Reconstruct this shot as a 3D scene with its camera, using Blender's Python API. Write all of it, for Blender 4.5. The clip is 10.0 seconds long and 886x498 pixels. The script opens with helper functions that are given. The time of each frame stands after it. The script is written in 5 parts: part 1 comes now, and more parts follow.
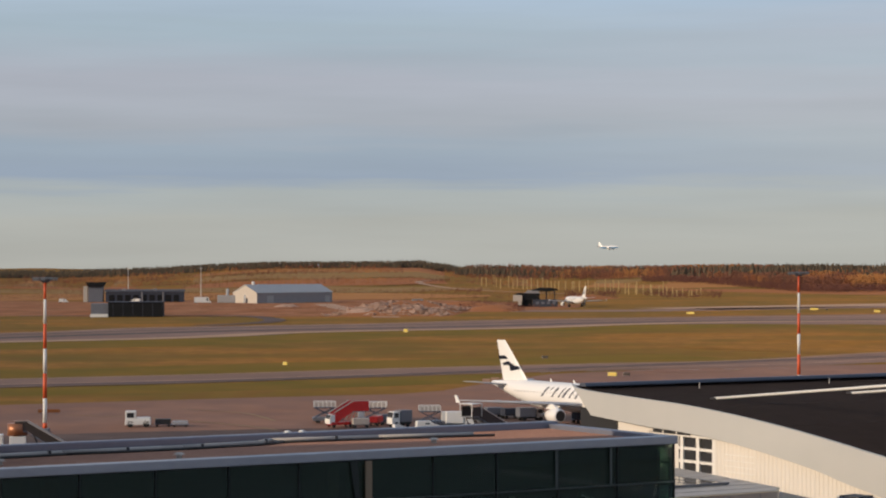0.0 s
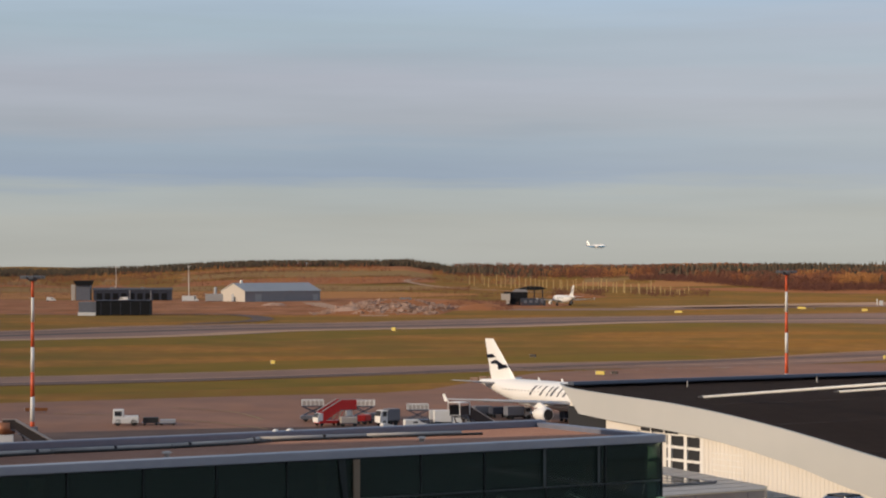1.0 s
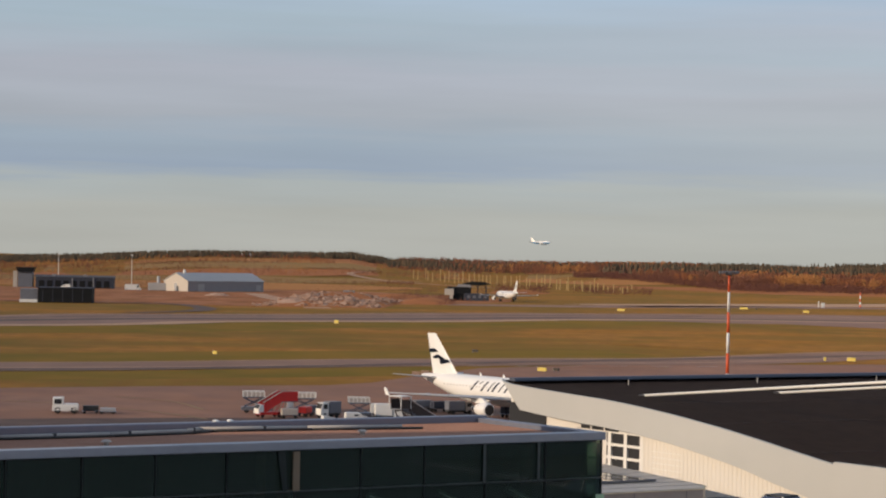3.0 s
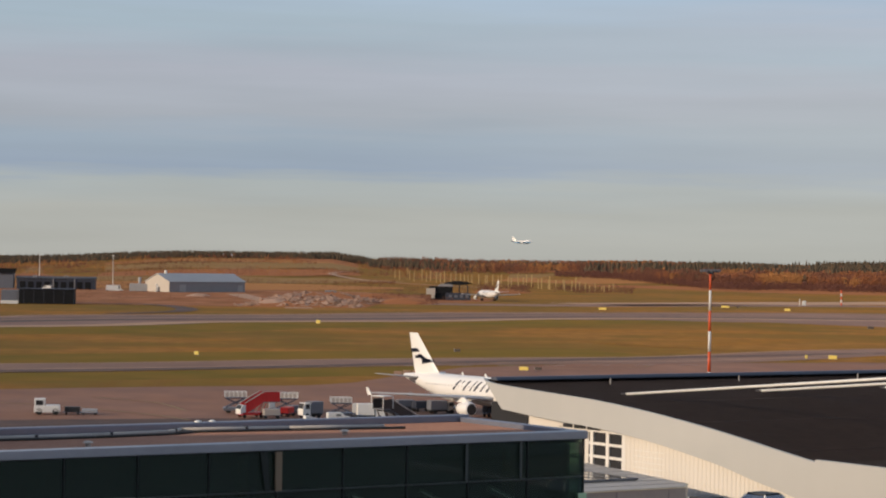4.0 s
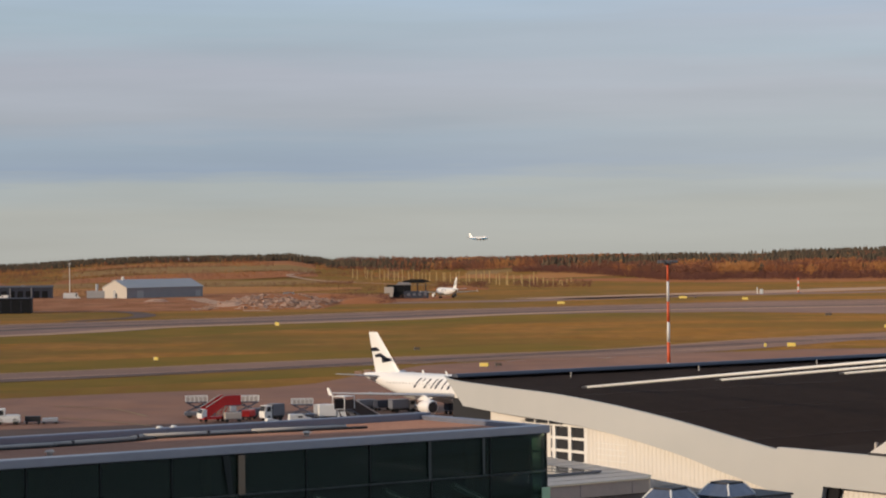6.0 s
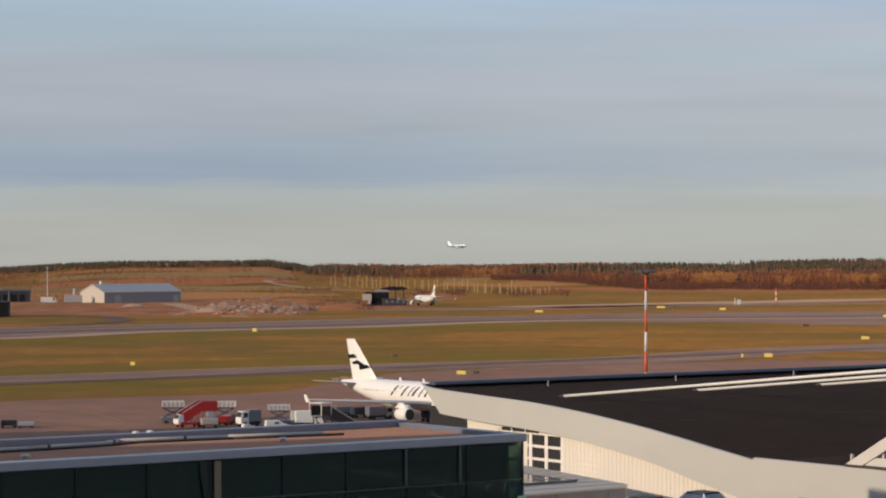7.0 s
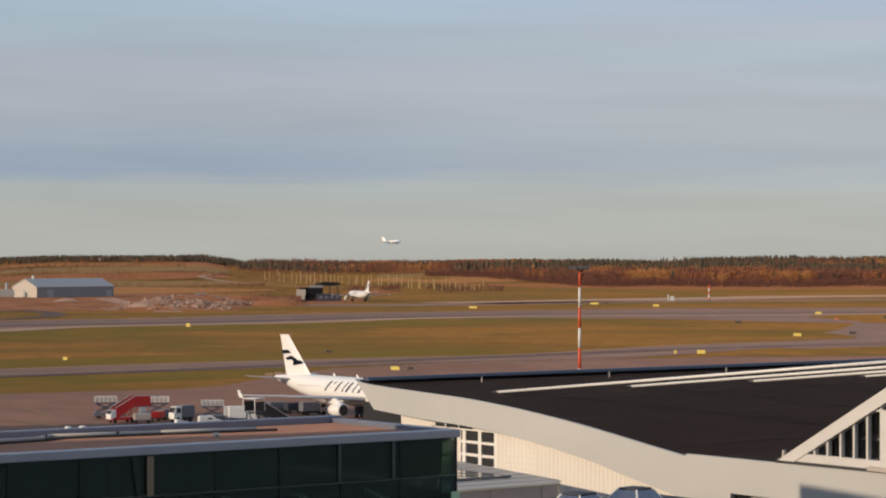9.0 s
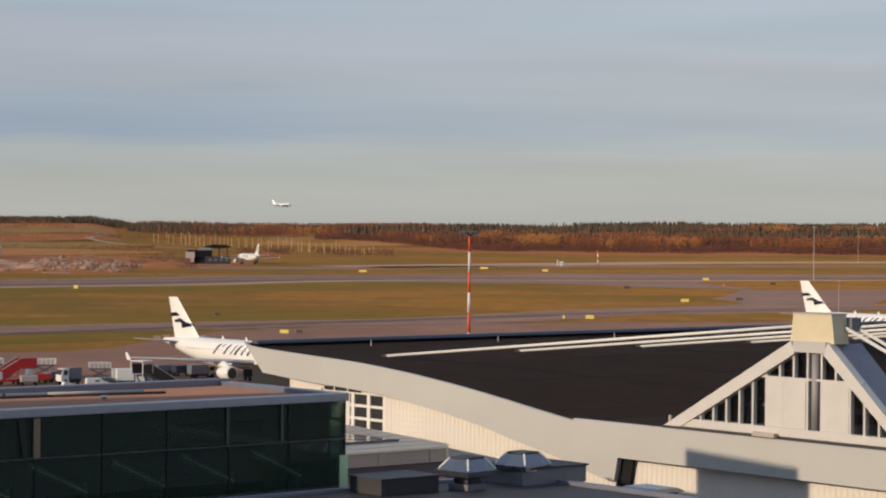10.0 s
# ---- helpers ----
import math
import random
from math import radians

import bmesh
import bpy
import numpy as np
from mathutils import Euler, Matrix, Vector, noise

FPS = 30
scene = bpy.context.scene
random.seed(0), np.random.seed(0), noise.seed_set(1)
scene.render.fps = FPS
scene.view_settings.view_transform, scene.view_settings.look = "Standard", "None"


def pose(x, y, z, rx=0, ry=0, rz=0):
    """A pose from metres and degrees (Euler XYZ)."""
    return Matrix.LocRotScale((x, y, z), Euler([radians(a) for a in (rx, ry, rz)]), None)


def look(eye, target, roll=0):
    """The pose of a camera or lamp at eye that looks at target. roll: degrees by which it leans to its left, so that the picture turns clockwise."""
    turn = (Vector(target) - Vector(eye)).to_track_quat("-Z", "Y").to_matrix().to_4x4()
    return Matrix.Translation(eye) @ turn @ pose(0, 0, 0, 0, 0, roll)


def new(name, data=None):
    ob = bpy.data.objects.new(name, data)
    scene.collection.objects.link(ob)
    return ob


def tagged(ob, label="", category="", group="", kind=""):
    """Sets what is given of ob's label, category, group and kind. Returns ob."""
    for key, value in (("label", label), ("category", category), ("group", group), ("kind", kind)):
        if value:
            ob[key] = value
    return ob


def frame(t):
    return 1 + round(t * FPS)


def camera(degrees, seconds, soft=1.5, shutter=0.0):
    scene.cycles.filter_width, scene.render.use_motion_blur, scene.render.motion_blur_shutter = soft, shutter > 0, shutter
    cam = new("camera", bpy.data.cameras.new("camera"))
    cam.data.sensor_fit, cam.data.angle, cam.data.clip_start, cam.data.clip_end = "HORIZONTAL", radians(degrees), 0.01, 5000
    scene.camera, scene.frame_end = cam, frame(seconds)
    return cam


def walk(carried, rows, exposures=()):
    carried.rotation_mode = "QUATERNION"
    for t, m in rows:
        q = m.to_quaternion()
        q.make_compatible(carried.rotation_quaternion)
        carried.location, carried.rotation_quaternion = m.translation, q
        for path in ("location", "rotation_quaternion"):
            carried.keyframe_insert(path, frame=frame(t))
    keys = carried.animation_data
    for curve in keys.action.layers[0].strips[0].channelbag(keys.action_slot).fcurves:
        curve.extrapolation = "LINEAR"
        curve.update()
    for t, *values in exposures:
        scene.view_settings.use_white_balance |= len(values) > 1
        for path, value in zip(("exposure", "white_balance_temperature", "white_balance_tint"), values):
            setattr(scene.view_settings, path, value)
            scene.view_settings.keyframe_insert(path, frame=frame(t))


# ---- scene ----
cam = camera(22.0, 10.0, soft=2.1)
EYE = (0.0, 0.0, 22.0)
# seconds, yaw, pitch, roll: the camera turns where it stands
ROWS = [
    (0.0, -0.004, 0.443, 0.050), (0.1, -0.006, 0.475, 0.071), (0.2, 0.014, 0.333, 0.092), (0.3, 0.034, 0.291, 0.113),
    (0.4, -0.003, 0.185, 0.134), (0.5, -0.020, 0.272, 0.155), (0.6, -0.112, 0.530, 0.127), (0.7, -0.169, 0.612, 0.099),
    (0.8, -0.212, 0.467, 0.071), (0.9, -0.255, 0.378, 0.043), (1.0, -0.305, 0.408, 0.015), (1.1, -0.646, 0.337, 0.055),
    (1.2, -1.321, 0.312, 0.095), (1.3, -1.194, 0.216, 0.135), (1.4, -0.897, 0.533, 0.175), (1.5, -0.876, 1.057, 0.215),
    (1.6, -0.742, 1.459, 0.135), (1.7, -0.717, 1.119, 0.055), (1.8, -0.792, 0.936, -0.025), (1.9, -0.697, 0.653, -0.105),
    (2.0, -0.710, 0.605, -0.185), (2.1, -0.782, 0.338, -0.294), (2.2, -1.160, 0.450, -0.403), (2.3, -1.268, 0.420, -0.512),
    (2.4, -1.262, 0.445, -0.621), (2.5, -1.162, 0.417, -0.730), (2.6, -1.156, 0.298, -0.885), (2.7, -1.408, 0.273, -1.040),
    (3.8, -1.904, 0.276, -1.170), (3.9, -1.923, 0.388, -1.035), (4.0, -2.170, 0.271, -0.900), (4.1, -2.182, 0.207, -0.916),
    (4.2, -2.156, 0.051, -0.931), (4.3, -2.197, 0.094, -0.947), (4.4, -1.855, -0.244, -0.962), (4.5, -1.806, -0.145, -0.978),
    (4.6, -1.849, -0.084, -0.692), (4.7, -1.858, 0.182, -0.406), (4.8, -1.813, 0.518, -0.120), (4.9, -1.898, 0.585, 0.166),
    (5.0, -2.409, 0.658, 0.452), (5.1, -2.752, 0.604, 0.560), (5.2, -2.844, 0.447, 0.667), (5.3, -2.864, 0.292, 0.775),
    (5.4, -2.795, -0.075, 0.882), (5.5, -2.809, -0.080, 0.990), (5.6, -2.871, -0.104, 0.980), (5.7, -3.000, 0.035, 0.970),
    (6.8, -3.774, 0.348, 0.160), (6.9, -3.801, 0.347, 0.159), (7.0, -3.792, 0.408, 0.158), (7.1, -3.846, 0.391, 0.066),
    (7.2, -3.947, 0.393, -0.026), (7.3, -4.035, 0.381, -0.119), (7.4, -4.108, 0.384, -0.211), (7.5, -4.130, 0.463, -0.303),
    (7.6, -4.196, 0.466, -0.413), (7.7, -4.240, 0.475, -0.524), (7.8, -4.342, 0.343, -0.634), (7.9, -4.624, 0.071, -0.745),
    (8.0, -4.683, -0.117, -0.855), (8.1, -4.760, 0.089, -0.783), (8.2, -4.879, 0.168, -0.711), (8.3, -4.931, 0.218, -0.639),
    (8.4, -5.037, 0.282, -0.567), (8.5, -5.084, 0.327, -0.495), (8.6, -5.196, 0.298, -0.405), (8.7, -5.283, 0.279, -0.315),
    (8.8, -5.356, 0.331, -0.225), (8.9, -5.401, 0.297, -0.135), (9.0, -5.443, 0.301, -0.045), (9.1, -5.501, 0.136, -0.054),
    (9.2, -5.614, -0.119, -0.063), (9.3, -5.698, -0.288, -0.072), (9.4, -5.894, -0.330, -0.081), (9.5, -6.109, -0.434, -0.090),
    (9.6, -6.472, -0.523, -0.175), (9.7, -6.952, -0.616, -0.260), (9.8, -7.452, -0.637, -0.345), (9.9, -7.804, -0.650, -0.430),
    (10.0, -8.209, -0.593, -0.515),
]
walk(cam, [(t, pose(*EYE, 0, 0, yaw) @ pose(0, 0, 0, 90 + pitch, 0, 0) @ pose(0, 0, 0, 0, 0, -roll)) for t, yaw, pitch, roll in ROWS])

# ---- light ----
SUN_TO = Vector((-0.90, -0.36, 0.256)).normalized()
sun = new("sun", bpy.data.lights.new("sun", "SUN"))
sun.data.energy, sun.data.angle, sun.data.color = 3.4, radians(0.4), (1.0, 0.79, 0.57)
sun.matrix_basis = look(SUN_TO * 300, (0, 0, 0))


def make_world():
    world = bpy.data.worlds.new("sky")
    scene.world = world
    world.use_nodes = True
    nt = world.node_tree
    nt.nodes.clear()
    link = nt.links.new
    out, bg = nt.nodes.new("ShaderNodeOutputWorld"), nt.nodes.new("ShaderNodeBackground")
    sky = nt.nodes.new("ShaderNodeTexSky")
    sky.sky_type, sky.sun_disc = "NISHITA", False
    sky.sun_elevation, sky.sun_rotation = math.asin(SUN_TO.z), math.atan2(SUN_TO.x, SUN_TO.y)
    dim = nt.nodes.new("ShaderNodeVectorMath")
    dim.operation = "SCALE"
    dim.inputs["Scale"].default_value = 0.11
    link(sky.outputs["Color"], dim.inputs[0])
    # veil of streaked cloud: colour by height above the horizon, frayed by stretched noise
    co, sep = nt.nodes.new("ShaderNodeTexCoord"), nt.nodes.new("ShaderNodeSeparateXYZ")
    link(co.outputs["Generated"], sep.inputs[0])

    def streaks(scale, detail):
        mapping, tex = nt.nodes.new("ShaderNodeMapping"), nt.nodes.new("ShaderNodeTexNoise")
        mapping.inputs["Scale"].default_value = scale
        mapping.inputs["Rotation"].default_value = (0.0, 0.02, 0.0)
        tex.inputs["Scale"].default_value, tex.inputs["Detail"].default_value = 1.0, detail
        link(co.outputs["Generated"], mapping.inputs[0])
        link(mapping.outputs[0], tex.inputs["Vector"])
        return tex.outputs["Fac"]

    def sums(a, b, k, offset):
        m = nt.nodes.new("ShaderNodeMath")
        m.operation = "MULTIPLY_ADD"
        link(b, m.inputs[0])
        m.inputs[1].default_value = k
        n = nt.nodes.new("ShaderNodeMath")
        n.operation, n.inputs[1].default_value = "ADD", offset
        link(a, n.inputs[0])
        link(n.outputs[0], m.inputs[2])
        return m.outputs[0]

    height = sums(sep.outputs["Z"], streaks((6, 6, 90), 4.0), 0.022, -0.011)
    height = sums(height, streaks((18, 18, 260), 5.0), 0.007, -0.0035)
    stretch = nt.nodes.new("ShaderNodeMapRange")
    stretch.inputs["From Min"].default_value, stretch.inputs["From Max"].default_value = 0.0, 0.2
    link(height, stretch.inputs["Value"])

    def bands(stops):
        ramp = nt.nodes.new("ShaderNodeValToRGB")
        els = ramp.color_ramp.elements
        while len(els) < len(stops):
            els.new(0.5)
        for e, (p, c) in zip(els, stops):
            e.position, e.color = p, (*c, 1)
        link(stretch.outputs[0], ramp.inputs[0])
        return ramp.outputs["Color"]

    zenith = (1.0, (0.33, 0.40, 0.52))
    west = bands([(0.0, (0.435, 0.436, 0.405)), (0.10, (0.43, 0.442, 0.42)), (0.165, (0.40, 0.44, 0.45)), (0.195, (0.305, 0.375, 0.48)), (0.26, (0.318, 0.387, 0.472)),
                  (0.32, (0.38, 0.412, 0.47)), (0.41, (0.42, 0.445, 0.515)), (0.51, (0.37, 0.455, 0.53)), (0.60, (0.41, 0.505, 0.62)), zenith])
    east = bands([(0.0, (0.458, 0.463, 0.43)), (0.10, (0.452, 0.466, 0.445)), (0.165, (0.44, 0.47, 0.475)), (0.20, (0.40, 0.445, 0.50)), (0.28, (0.42, 0.46, 0.50)),
                  (0.36, (0.45, 0.475, 0.53)), (0.44, (0.42, 0.49, 0.56)), (0.51, (0.45, 0.49, 0.57)), (0.60, (0.38, 0.50, 0.645)), zenith])
    drift = nt.nodes.new("ShaderNodeMapRange")
    drift.interpolation_type = "SMOOTHSTEP"
    drift.inputs["From Min"].default_value, drift.inputs["From Max"].default_value = -0.05, 0.28
    link(sep.outputs["X"], drift.inputs["Value"])
    veil = nt.nodes.new("ShaderNodeMix")
    veil.data_type = "RGBA"
    link(drift.outputs[0], veil.inputs["Factor"])
    link(west, veil.inputs["A"])
    link(east, veil.inputs["B"])
    wisp = nt.nodes.new("ShaderNodeMapRange")
    wisp.inputs["From Min"].default_value, wisp.inputs["From Max"].default_value = 0.3, 0.7
    wisp.inputs["To Min"].default_value, wisp.inputs["To Max"].default_value = 0.965, 1.085
    link(streaks((5, 5, 62), 6.0), wisp.inputs["Value"])
    lift = nt.nodes.new("ShaderNodeVectorMath")
    lift.operation = "SCALE"
    link(veil.outputs["Result"], lift.inputs[0])
    link(wisp.outputs[0], lift.inputs["Scale"])
    blend = nt.nodes.new("ShaderNodeMix")
    blend.data_type = "RGBA"
    blend.inputs["Factor"].default_value = 0.93
    link(dim.outputs[0], blend.inputs["A"])
    link(lift.outputs[0], blend.inputs["B"])
    link(blend.outputs["Result"], bg.inputs["Color"])
    bg.inputs["Strength"].default_value = 1.0
    link(bg.outputs[0], out.inputs["Surface"])


make_world()
scene.view_settings.exposure = 0.0

# ---- materials ----
def material(name, colour, rough=0.6, metal=0.0, spots=(), bump=0.0, bump_scale=8.0, vary=0.0, spec=0.5):
    """A surface of one base colour; spots: (scale, amount, second colour) noise layers at real sizes in metres."""
    m = bpy.data.materials.new(name)
    m.use_nodes = True
    nt = m.node_tree
    link = nt.links.new
    b = nt.nodes["Principled BSDF"]
    b.inputs["Roughness"].default_value, b.inputs["Metallic"].default_value = rough, metal
    b.inputs["Specular IOR Level"].default_value = spec
    b.inputs["Diffuse Roughness"].default_value = 1.0 if rough > 0.84 else 0.0
    co = nt.nodes.new("ShaderNodeTexCoord")
    rgb = nt.nodes.new("ShaderNodeRGB")
    rgb.outputs[0].default_value = (*colour, 1)
    last = rgb.outputs[0]
    for scale, amount, second in spots:
        tex, ramp, mix = nt.nodes.new("ShaderNodeTexNoise"), nt.nodes.new("ShaderNodeMapRange"), nt.nodes.new("ShaderNodeMix")
        mapping = nt.nodes.new("ShaderNodeMapping")
        size = scale if isinstance(scale, tuple) else (scale, scale, scale)
        mapping.inputs["Scale"].default_value = [1.0 / s for s in size]
        link(co.outputs["Object"], mapping.inputs[0])
        link(mapping.outputs[0], tex.inputs["Vector"])
        tex.inputs["Scale"].default_value, tex.inputs["Detail"].default_value = 1.0, 5.0
        ramp.inputs["From Min"].default_value, ramp.inputs["From Max"].default_value = (0.44, 0.57) if name == "grass" else (0.38, 0.66)
        ramp.inputs["To Max"].default_value = amount
        mix.data_type = "RGBA"
        link(tex.outputs["Fac"], ramp.inputs["Value"])
        link(ramp.outputs[0], mix.inputs["Factor"])
        link(last, mix.inputs["A"])
        mix.inputs["B"].default_value = (*second, 1)
        last = mix.outputs["Result"]
    if vary:
        info, hsv, mr = nt.nodes.new("ShaderNodeObjectInfo"), nt.nodes.new("ShaderNodeHueSaturation"), nt.nodes.new("ShaderNodeMapRange")
        mr.inputs["To Min"].default_value, mr.inputs["To Max"].default_value = 1 - vary, 1 + vary
        link(info.outputs["Random"], mr.inputs["Value"])
        link(mr.outputs[0], hsv.inputs["Value"])
        link(last, hsv.inputs["Color"])
        last = hsv.outputs["Color"]
    link(last, b.inputs["Base Color"])
    if bump:
        tex, bp = nt.nodes.new("ShaderNodeTexNoise"), nt.nodes.new("ShaderNodeBump")
        tex.inputs["Scale"].default_value, tex.inputs["Detail"].default_value = bump_scale, 6.0
        link(co.outputs["Object"], tex.inputs["Vector"])
        link(tex.outputs["Fac"], bp.inputs["Height"])
        bp.inputs["Strength"].default_value, bp.inputs["Distance"].default_value = bump, 0.05
        link(bp.outputs[0], b.inputs["Normal"])
    return m


def leafy(name, dark, light, gold):
    """Foliage whose colour differs from clump to clump."""
    m = bpy.data.materials.new(name)
    m.use_nodes = True
    nt = m.node_tree
    b = nt.nodes["Principled BSDF"]
    b.inputs["Roughness"].default_value = 0.85
    b.inputs["Specular IOR Level"].default_value = 0.1
    geo, ramp = nt.nodes.new("ShaderNodeNewGeometry"), nt.nodes.new("ShaderNodeValToRGB")
    els = ramp.color_ramp.elements
    els[0].color, els[1].color = (*dark, 1), (*gold, 1)
    els.new(0.55).color = (*light, 1)
    nt.links.new(geo.outputs["Random Per Island"], ramp.inputs[0])
    nt.links.new(ramp.outputs["Color"], b.inputs["Base Color"])
    return m


GRASS = material("grass", (0.269, 0.123, 0.016), 0.95, spots=[((70, 95, 30), 0.9, (0.145, 0.096, 0.014)), ((26, 34, 20), 0.7, (0.306, 0.141, 0.033)), ((170, 60, 40), 0.6, (0.124, 0.089, 0.014)), ((5, 9, 4), 0.45, (0.166, 0.077, 0.016))], spec=0.1)
ASPHALT = material("asphalt", (0.199, 0.118, 0.088), 0.85, spots=[((60, 40, 20), 0.7, (0.251, 0.160, 0.128)), ((9, 14, 5), 0.45, (0.133, 0.085, 0.077))], spec=0.2)
APRON = material("apron_concrete", (0.225, 0.112, 0.070), 0.85, spots=[((30, 34, 20), 0.8, (0.274, 0.149, 0.102)), ((8, 13, 8), 0.5, (0.141, 0.079, 0.064)), ((60, 18, 8), 0.5, (0.166, 0.094, 0.073))], spec=0.2)
RUBBER = material("tyre_marks", (0.073, 0.055, 0.052), 0.85, spots=[((40, 2, 5), 0.6, (0.086, 0.075, 0.071))], spec=0.2)
SOIL = material("bare_soil", (0.282, 0.109, 0.048), 0.95, spots=[((34, 60, 10), 0.75, (0.359, 0.179, 0.099)), ((14, 26, 5), 0.7, (0.163, 0.069, 0.024))], spec=0.1)
STUBBLE = material("dry_field", (0.352, 0.162, 0.055), 0.95, spots=[((120, 40, 30), 0.7, (0.260, 0.115, 0.038)), ((30, 9, 9), 0.4, (0.398, 0.194, 0.069))], spec=0.1)
MEADOW = material("far_meadow", (0.215, 0.138, 0.053), 0.95, spots=[((160, 50, 30), 0.7, (0.309, 0.167, 0.061))], spec=0.1)
PALE = material("gravel_track", (0.377, 0.250, 0.178), 0.95, spots=[((30, 8, 8), 0.6, (0.301, 0.196, 0.137))], spec=0.1)
YELLOW_LINE = material("yellow_marking", (0.275, 0.173, 0.088), 0.8, spots=[((5, 3, 3), 0.6, (0.194, 0.164, 0.088))], spec=0.2)
WHITE_LINE = material("white_marking", (0.365, 0.363, 0.334), 0.8, spots=[((5, 3, 3), 0.5, (0.194, 0.173, 0.158))], spec=0.2)
FASCIA = material("painted_fascia", (0.465, 0.460, 0.439), 0.5, spots=[((9, 9, 2.5), 0.35, (0.399, 0.406, 0.395)), ((1.2, 1.2, 4), 0.2, (0.494, 0.487, 0.465))])
CLADDING = material("cream_cladding", (0.73, 0.685, 0.62), 0.45, spots=[((3, 3, 6), 0.3, (0.66, 0.62, 0.56))])
CREAM = material("cream_plaster", (0.62, 0.545, 0.38), 0.75, spots=[(0.8, 0.4, (0.52, 0.45, 0.30)), (0.15, 0.2, (0.74, 0.64, 0.42))], bump=0.2)
WHITE = material("white_paint", (0.78, 0.76, 0.72), 0.4, spots=[(2.0, 0.25, (0.70, 0.68, 0.63))])
PANEL = material("white_panel", (0.60, 0.575, 0.545), 0.4, spots=[(1.2, 0.4, (0.49, 0.47, 0.445)), ((0.3, 0.3, 2), 0.25, (0.60, 0.575, 0.54))])
FELT = material("roofing_felt", (0.050, 0.035, 0.030), 0.92, spots=[((3, 9, 3), 0.6, (0.044, 0.032, 0.028)), ((1, 1, 1), 0.3, (0.023, 0.018, 0.016))], bump=0.3, bump_scale=3.0, spec=0.15)
TRIM = material("blue_grey_flashing", (0.20, 0.205, 0.255), 0.42, 0.3, spots=[((2.5, 1, 1), 0.5, (0.15, 0.165, 0.215)), ((0.5, 0.3, 0.3), 0.25, (0.25, 0.25, 0.28))])
PALETRIM = material("pale_lilac_coping", (0.37, 0.365, 0.40), 0.4, 0.3, spots=[((2.5, 1, 1), 0.5, (0.29, 0.29, 0.325)), ((0.4, 0.3, 0.2), 0.3, (0.42, 0.41, 0.43))])
NAVYTRIM = material("dark_blue_flashing", (0.075, 0.085, 0.115), 0.55, 0.2, spots=[((2.5, 1, 1), 0.4, (0.05, 0.06, 0.085))])
GRAVEL = material("red_roof_gravel", (0.36, 0.185, 0.125), 0.95, spots=[((2.4, 0.9, 1), 0.7, (0.27, 0.14, 0.10)), (0.25, 0.5, (0.45, 0.25, 0.17))], bump=0.6, bump_scale=14.0, spec=0.1)
DUCT = material("grey_pipe", (0.42, 0.39, 0.36), 0.6, 0.1, spots=[((1.5, 0.5, 0.5), 0.5, (0.30, 0.285, 0.27))])
MULLION = material("dark_mullion", (0.030, 0.036, 0.034), 0.4, 0.4)
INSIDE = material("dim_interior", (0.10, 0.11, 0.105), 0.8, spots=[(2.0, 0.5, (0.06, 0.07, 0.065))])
COLUMN = material("interior_column", (0.25, 0.17, 0.105), 0.7, spots=[(0.8, 0.4, (0.26, 0.21, 0.15))])
STEEL = material("galvanised_steel", (0.25, 0.265, 0.31), 0.26, 0.9, spots=[(0.6, 0.6, (0.15, 0.165, 0.205))])
GREYWALL = material("grey_sheet_wall", (0.165, 0.17, 0.195), 0.55, 0.2, spots=[((2, 2, 1), 0.5, (0.125, 0.13, 0.155)), (0.3, 0.25, (0.20, 0.20, 0.22))])
PALEWALL = material("pale_grey_sheet", (0.46, 0.40, 0.35), 0.55, 0.1, spots=[((2, 2, 1), 0.4, (0.36, 0.33, 0.315))])
ROOFDARK = material("dark_metal_roof", (0.034, 0.033, 0.038), 0.6, 0.1, spots=[(1.5, 0.5, (0.055, 0.05, 0.052))])
FUSELAGE = material("aircraft_white", (0.83, 0.81, 0.78), 0.28, spots=[((3, 1.5, 1.5), 0.15, (0.77, 0.74, 0.71))])
NAVY = material("navy_livery", (0.012, 0.015, 0.035), 0.3)
WINGGREY = material("wing_grey", (0.42, 0.42, 0.44), 0.35, 0.2, spots=[(2.0, 0.3, (0.35, 0.35, 0.37))])
DARK = material("dark_opening", (0.015, 0.015, 0.017), 0.5)
TYRE = material("tyre_rubber", (0.02, 0.02, 0.02), 0.85)
RED = material("red_paint", (0.68, 0.022, 0.02), 0.4, spots=[(1.0, 0.35, (0.52, 0.014, 0.014))])
ORANGE = material("mast_red_orange", (0.70, 0.105, 0.03), 0.5, spots=[(1.5, 0.3, (0.6, 0.09, 0.03))])
MASTWHITE = material("mast_white", (0.76, 0.74, 0.70), 0.5, spots=[(1.5, 0.3, (0.66, 0.63, 0.58))])
LAMPGREY = material("lamp_grey", (0.15, 0.155, 0.165), 0.5, 0.4)
YELLOW = material("sign_yellow", (0.64, 0.48, 0.08), 0.5)
BLACKP = material("black_paint", (0.02, 0.02, 0.02), 0.5)
SHEDSIDE = material("shed_sheet", (0.30, 0.285, 0.285), 0.6, 0.1, spots=[((4, 4, 2), 0.4, (0.25, 0.24, 0.25))])
SHEDROOF = material("shed_roof", (0.42, 0.405, 0.395), 0.6, 0.1, spots=[((6, 3, 2), 0.4, (0.36, 0.35, 0.35))])
SHEDEND = material("shed_end", (0.52, 0.46, 0.395), 0.6, spots=[(2.0, 0.3, (0.46, 0.405, 0.345))])
